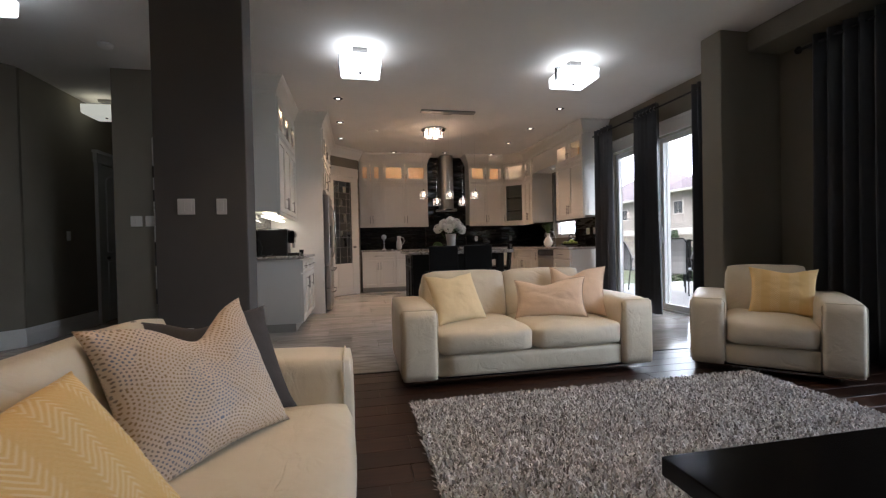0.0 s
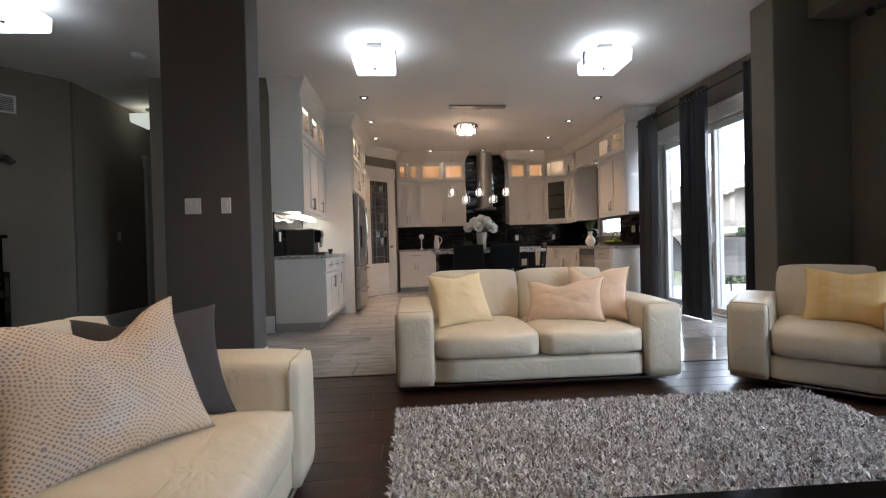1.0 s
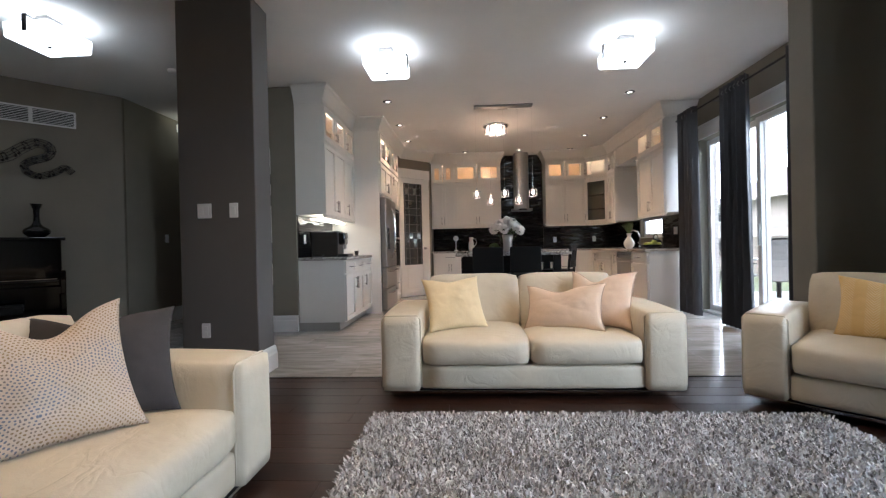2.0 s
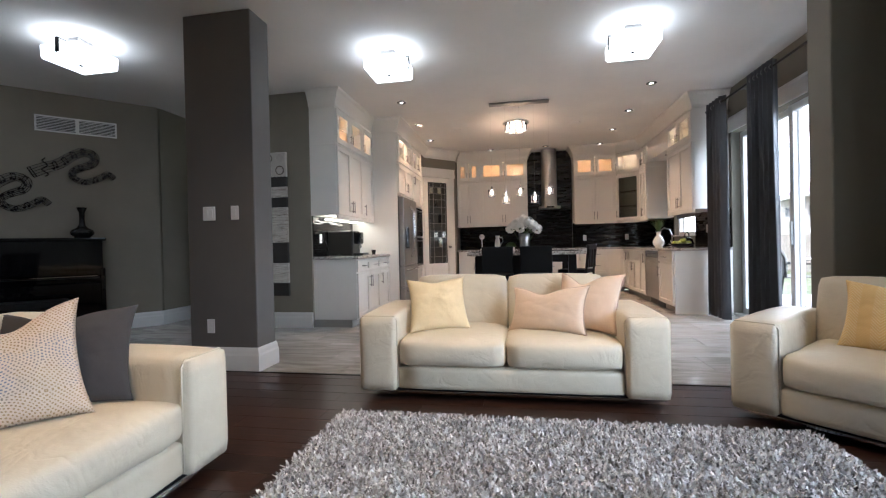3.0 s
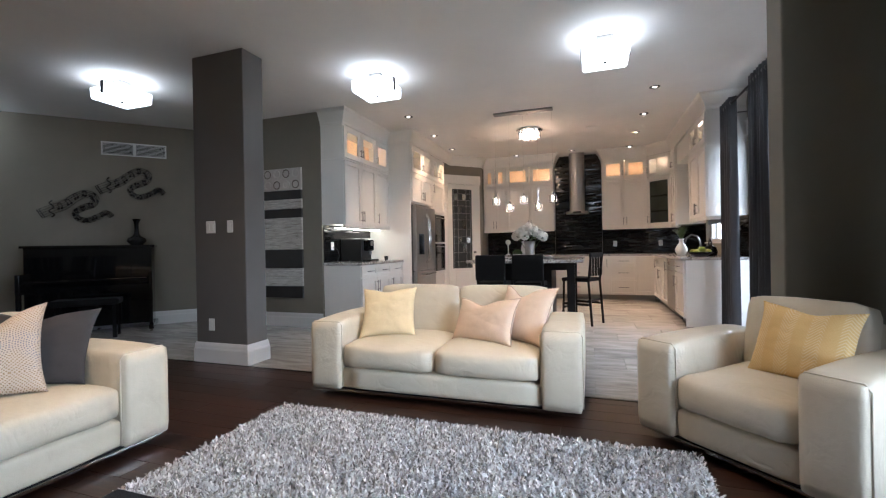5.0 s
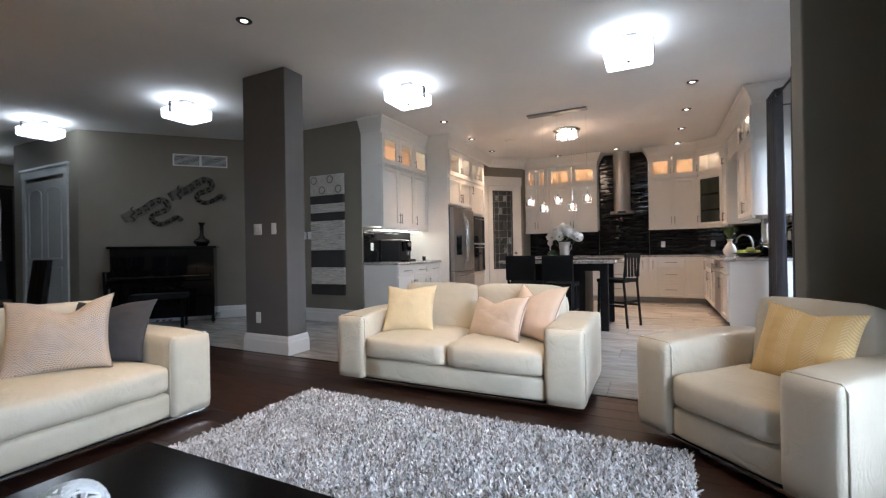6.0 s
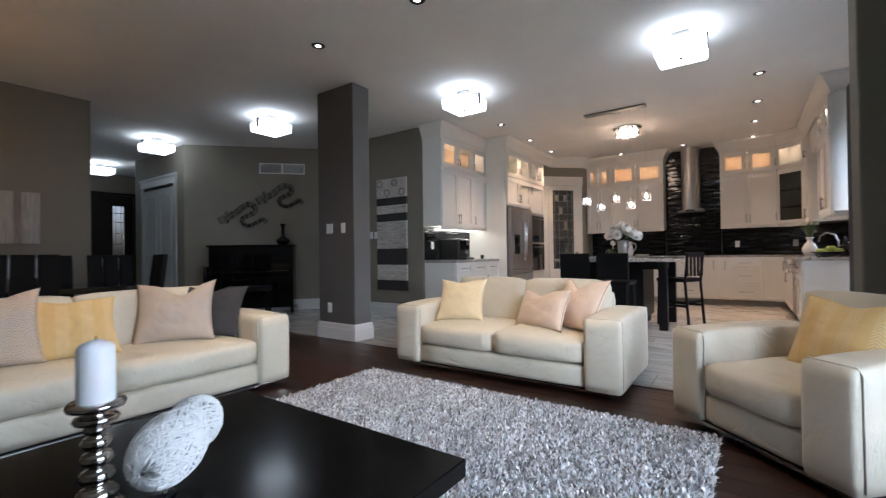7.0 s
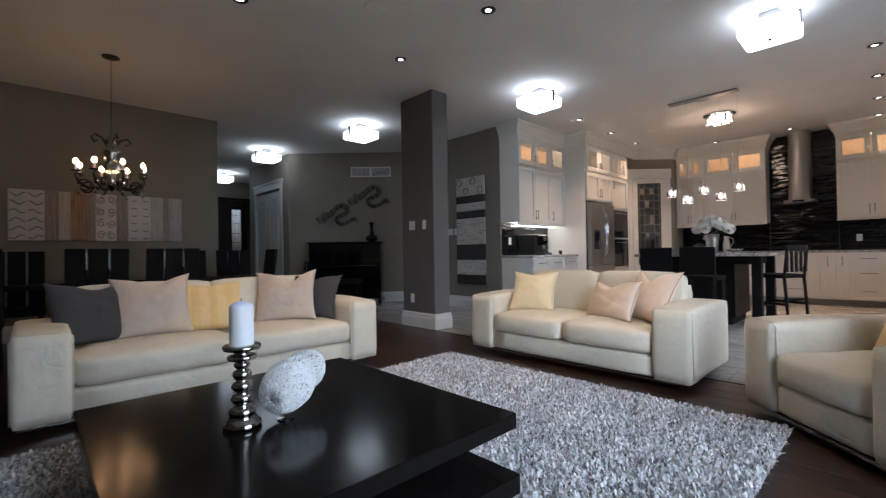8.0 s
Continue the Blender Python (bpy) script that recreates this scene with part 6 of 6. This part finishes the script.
for k in range(8):
    a = k * 0.8
    r = 0.1 if k < 6 else 0.03
    c = (r * math.cos(a), r * math.sin(a), 0.065 if k < 6 else 0.10)
    part("apple", L([(0.0, -0.032)] + [(0.04 * math.sin(q), -0.037 * math.cos(q)) for q in [math.pi * i / 8 for i in range(1, 8)]] + [(0.0, 0.03)], 14, c), "apple_green", t, "", True)
t = thing("kettle", pose(4.05, 7.75, 0.921), "dark kettle with hooped handle", "kettle")
part("body", L([(0.0, 0), (0.09, 0), (0.1, 0.05), (0.08, 0.12), (0.03, 0.15), (0.0, 0.155)], 24), "black_lacquer", t, "", True)
part("handle", T([(0, -0.09, 0.1), (0, -0.08, 0.2), (0, 0.0, 0.25), (0, 0.08, 0.2), (0, 0.09, 0.1)], 0.009, 8), "black_plastic", t, "", True)

# ---- coffee station ----
t = thing("coffee_machine", E90(-0.80, 6.02), "black automatic coffee machine on the counter", "coffee machine")
part("body", B(0, 0.06, 0.922, 0.30, 0.42, 1.27, 0.02, 3), "black_plastic", t)
part("brew_head", B(0.06, -0.02, 1.08, 0.24, 0.07, 1.25, 0.02, 3), "black_lacquer", t)
part("spout", L([(0.018, 1.02), (0.02, 1.08)], 14, (0.15, 0.0, 0)), "nickel", t)
part("drip_tray", B(0.03, -0.08, 0.922, 0.27, 0.07, 0.955, 0.006), "black_plastic", t)
part("water_tank", B(0.30, 0.12, 0.93, 0.345, 0.38, 1.22, 0.008), "black_lacquer", t)
part("dial", L([(0.035, 0), (0.035, 0.012), (0.03, 0.015), (0.0, 0.015)], 18, (0.15, -0.02, 1.19), Matrix.Rotation(radians(90), 4, "X")), "nickel", t)
t = thing("cup", E90(-0.76, 6.62), "small black cup on the granite", "cup")
part("cup", L([(0.0, 0.922), (0.025, 0.922), (0.035, 0.99), (0.031, 0.99), (0.0, 0.93)], 16), "black_lacquer", t, "", True)
t = thing("power_cord", pose(-1.16, 5.74, 0.921), "dark power cord looping to the outlet", "cord")
part("cord", T([(-0.05, 0.06, 0.22), (0.0, 0.08, 0.2), (0.03, 0.1, 0.1), (0.02, 0.06, 0.02), (0.08, 0.1, 0.006), (0.1, 0.22, 0.006), (0.12, 0.3, 0.03)], 0.005, 6), "black_plastic", t)

# ---- outside ----
glow("overcast_sky", (0.93, 0.96, 1.0), 2.0)
bm = bmesh.new()
bm.faces.new([bm.verts.new(p) for p in ((390, -500, -1), (390, -500, 320), (390, 395, 320), (390, 395, -1))])
bm.faces.new([bm.verts.new(p) for p in ((390, 395, -1), (390, 395, 320), (-60, 395, 320), (-60, 395, -1))])
structure("backdrop", bm, "overcast_sky", "plain pale overcast sky", "sky")
paint("deck_board", (0.42, 0.41, 0.40), 0.6, 0.12, 60, 0.1)
paint("lawn", (0.10, 0.12, 0.05), 0.9, 0.3)
paint("dull_pane", (0.10, 0.11, 0.12), 0.15, 0.2)
paint("sling_grey", (0.22, 0.22, 0.225), 0.8, 0.1, 200, 0.3)
paint("pale_brick", (0.50, 0.47, 0.45), 0.8, 0.12, 60, 0.3)
paint("roof_shingle", (0.25, 0.21, 0.235), 0.8, 0.2, 60, 0.4)
paint("cedar_green", (0.035, 0.06, 0.025), 0.7, 0.4)
paint("fence_board", (0.36, 0.33, 0.30), 0.8, 0.15)
bm = bmesh.new()
vs_ = [bm.verts.new(p) for p in ((4.46, -300, -0.75), (400, -300, -0.75), (400, 400, -0.75), (4.46, 400, -0.75))]
bm.faces.new(vs_)
structure("ground", bm, "lawn", "flat back garden lawn reaching the horizon", "ground")
t = thing("deck", pose(0, 0, 0), "grey painted timber deck outside the patio door", "deck")
part("joists", B(4.46, 2.2, -0.7, 8.2, 9.6, -0.09), "fence_board", t)
for k in range(25):
    part("board", B(4.46 + k * 0.15, 2.2, -0.088, 4.605 + k * 0.15, 9.6, -0.055, 0.003), "deck_board", t)
t = thing("deck_railing", pose(8.1, 2.3, -0.055), "black metal railing along the deck", "railing")
part("top_rail", B(-0.03, 0, 1.0, 0.03, 7.2, 1.04), "wrought_metal", t)
part("bottom_rail", B(-0.015, 0, 0.1, 0.015, 7.2, 0.13), "wrought_metal", t)
for k in range(5):
    part("post", B(-0.035, k * 1.78, 0, 0.035, k * 1.78 + 0.07, 1.05), "wrought_metal", t)
for k in range(60):
    part("baluster", B(-0.008, 0.1 + k * 0.118, 0.13, 0.008, 0.116 + k * 0.118, 1.0), "wrought_metal", t)
t = thing("brick_wall_return", pose(4.46, 6.95, -0.75), "pale brick return wall of the house", "brick wall")
for r in range(58):
    for k in range(3):
        x0 = k * 0.22 - (0.11 if r % 2 else 0)
        a, b = max(0, x0), min(0.17, x0 + 0.212)
        if b - a > 0.02:
            part("brick", B(a, 0.0, r * 0.072, b, 0.1, r * 0.072 + 0.064, 0.002), "pale_brick", t)
part("mortar", B(0.0, 0.006, 0, 0.16, 0.4, 4.2), "grout", t)


def house(m, w, d, hw, hr, label, nwin):
    t = thing("house", m, label, "house", "neighbouring houses")
    part("wall", B(0, 0, 0, d, w, hw), "pale_brick", t)
    bm = bmesh.new()
    e = 0.6
    lo = [bm.verts.new(p) for p in ((-e, -e, hw), (d + e, -e, hw), (d + e, w + e, hw), (-e, w + e, hw))]
    r0, r1 = bm.verts.new((d / 2, d / 2, hw + hr)), bm.verts.new((d / 2, w - d / 2, hw + hr))
    bm.faces.new(lo[::-1])
    for f in ((lo[0], lo[1], r0), (lo[1], lo[2], r1, r0), (lo[2], lo[3], r1), (lo[3], lo[0], r0, r1)):
        bm.faces.new(f)
    part("roof", bm, "roof_shingle", t, "purplish shingle hip roof")
    part("gutter", B(-e - 0.1, -e, hw - 0.15, -e, w + e, hw + 0.02), "white_plastic", t)
    for k in range(nwin):
        for z in (0.9, 3.6):
            y = (k + 0.5) * w / nwin
            wn_ = part("window", B(-0.05, y - 0.5, z, 0.02, y + 0.5, z + 1.05), "white_plastic", t)
            part("pane", B(-0.06, y - 0.42, z + 0.08, -0.045, y - 0.03, z + 0.97), "dull_pane", wn_)
            part("pane", B(-0.06, y + 0.03, z + 0.08, -0.045, y + 0.42, z + 0.97), "dull_pane", wn_)
    return t


house(pose(24, 16.5, -0.75), 14, 9, 5.4, 3.0, "pale brick two-storey house with purplish hip roof", 4)
house(pose(26, 33.5, -0.75), 13, 9, 5.4, 3.2, "pale brick two-storey house beyond the fence", 4)
house(pose(26, 0, -0.75), 13, 9, 5.4, 3.2, "pale brick two-storey house beyond the fence", 4)
t = thing("garden_fence", pose(16, -6, -0.75), "weathered board fence across the garden", "fence")
for k in range(120):
    part("board", B(0, k * 0.4, 0, 0.03, k * 0.4 + 0.385, 1.93 + 0.01 * (k % 3)), "fence_board", t)
part("rail", B(-0.05, 0, 1.4, 0, 48, 1.5), "fence_board", t)
part("cap", B(-0.08, 0, 1.99, 0.09, 48, 2.3), "white_trim", t, "white cap board along the fence")


def cedar(m, h, seed):
    t = thing("cedar_shrub", m, "narrow clipped evergreen shrub behind the railing", "shrub", "evergreen shrubs")
    part("trunk", T([(0, 0, 0), (0, 0, h * 0.5)], [0.05, 0.02], 6), "fence_board", t)
    rnd = random.Random(seed)
    bm = bmesh.new()
    for i in range(1500):
        z = h * (0.05 + 0.95 * rnd.random() ** 1.2)
        r = 0.42 * (1 - (z / h) ** 1.8) * rnd.uniform(0.7, 1.08) + 0.03
        a = rnd.uniform(0, 6.28)
        c = Vector((r * math.cos(a), r * math.sin(a), z))
        u = Vector((rnd.uniform(-1, 1), rnd.uniform(-1, 1), rnd.uniform(-0.2, 1))).normalized() * 0.07
        w = u.cross(Vector((math.cos(a), math.sin(a), 0.2))).normalized() * 0.035
        bm.faces.new([bm.verts.new(q) for q in (c - w, c + w, c + u)])
    part("crown", bm, "cedar_green", t, "", False, "stuff")


for k, (x, y, h) in enumerate(((9.3, 8.2, 2.0), (9.4, 9.0, 1.9), (9.3, 9.8, 2.1), (9.5, 10.6, 2.0), (9.4, 7.3, 1.7), (9.4, 11.5, 2.0))):
    cedar(pose(x, y, -0.75), h, k)
t = thing("patio_table", pose(6.6, 8.6, -0.055), "dark metal patio table on the deck", "patio table")
part("tabletop", L([(0.0, 0.70), (0.5, 0.70), (0.5, 0.72), (0.0, 0.72)], 28), "wrought_metal", t)
part("pedestal", T([(0, 0, 0.0), (0, 0, 0.70)], 0.04, 8), "wrought_metal", t)
for x, y, r in ((5.9, 7.35, -35), (5.85, 8.75, -90), (7.1, 8.0, 20)):
    t = thing("patio_chair", pose(x, y, -0.055, 0, 0, r), "dark metal patio chair with tall grey sling back on the deck", "patio chair", "patio chairs")
    part("seat", B(-0.25, 0, 0.4, 0.25, 0.48, 0.43, 0.012, 2), "sling_grey", t, "grey sling seat")
    bm = B(-0.25, -0.012, 0.42, 0.25, 0.012, 1.06)
    bmesh.ops.subdivide_edges(bm, edges=bm.edges[:], cuts=5, use_grid_fill=True)
    for v in bm.verts:
        v.co.y -= 0.28 * (v.co.z - 0.42) - 0.1 * math.sin((v.co.z - 0.42) / 0.64 * math.pi)
    part("backrest", bm, "sling_grey", t, "grey sling back")
    hoop = [(-0.26, 0.0, 0.42), (-0.26, -0.02, 0.74), (-0.25, -0.15, 1.0), (-0.19, -0.19, 1.08), (0.19, -0.19, 1.08), (0.25, -0.15, 1.0), (0.26, -0.02, 0.74), (0.26, 0.0, 0.42)]
    part("back_frame", T(hoop, 0.015, 6), "wrought_metal", t, "", True)
    for k in range(2):
        xx = -0.28 if k == 0 else 0.28
        part("armrest", T([(xx, 0.48, 0.0), (xx, 0.49, 0.56), (xx, 0.42, 0.64), (xx, 0.0, 0.65), (xx, -0.05, 0.4), (xx, -0.1, 0.0)], 0.014, 6), "wrought_metal", t, "", True)

# ---- floor pieces ----
rnd = random.Random(7)


def piece_mesh(name, sx, sy, h, bev):
    bm = box(bmesh.new(), 0, 0, -h, sx, sy, 0)
    bmesh.ops.bevel(bm, geom=[e for e in bm.edges if all(v.co.z > -0.001 for v in e.verts)], offset=bev, segments=1, affect="EDGES")
    me = bpy.data.meshes.new(name)
    bm.to_mesh(me)
    bm.free()
    return me


floor_ob = bpy.data.objects["floor"]
PW = 0.155
plank_meshes = {}
y, r = -2.2, 0
while y < 3.60:
    x = -4.1 - rnd.uniform(0, 1.2)
    while x < 4.27:
        l = rnd.choice((1.0, 1.4, 1.8))
        a, b = max(x, -4.1), min(x + l, 4.28)
        x += l
        if b - a < 0.05:
            continue
        wy = min(PW, 3.64 - y)
        key = (round(b - a, 3), round(wy, 3))
        if key not in plank_meshes:
            plank_meshes[key] = piece_mesh("plank", b - a - 0.0015, wy - 0.0015, 0.011, 0.0012)
            plank_meshes[key].materials.append(MATS["dark_walnut_plank"])
        ob = new("plank", plank_meshes[key])
        ob.parent = floor_ob
        ob.location = (a, y, rnd.uniform(-0.0006, 0.0))
    y += PW
    r += 1
tiled = bpy.data.objects["floor_tiled"]
tile_meshes = {}


def lay_tiles(x0, y0, x1, y1, tw=0.61, th=0.305):
    y, r = y0, 0
    while y < y1 - 0.01:
        x = x0 - (r % 3) * tw / 3
        while x < x1 - 0.01:
            a, b, c = max(x, x0), min(x + tw, x1), min(y + th, y1)
            x += tw
            if b - a < 0.03:
                continue
            key = (round(b - a, 3), round(c - y, 3))
            if key not in tile_meshes:
                tile_meshes[key] = piece_mesh("tile", b - a - 0.003, c - y - 0.003, 0.012, 0.001)
                tile_meshes[key].materials.append(MATS["streaked_porcelain_tile"])
            ob = new("tile", tile_meshes[key])
            ob.parent = tiled
            ob.location = (a, y, 0)
        y += th
        r += 1


lay_tiles(-4.1, 3.642, 4.28, 10.0, 0.81, 0.405)
lay_tiles(-9.6, 2.05, -4.1, 4.9, 1.22, 0.61)
structure("floor_threshold", B(-4.1, 3.625, -0.005, 4.28, 3.655, 0.004, 0.002), "espresso_wood", "thin dark strip between planks and tiles", "threshold")
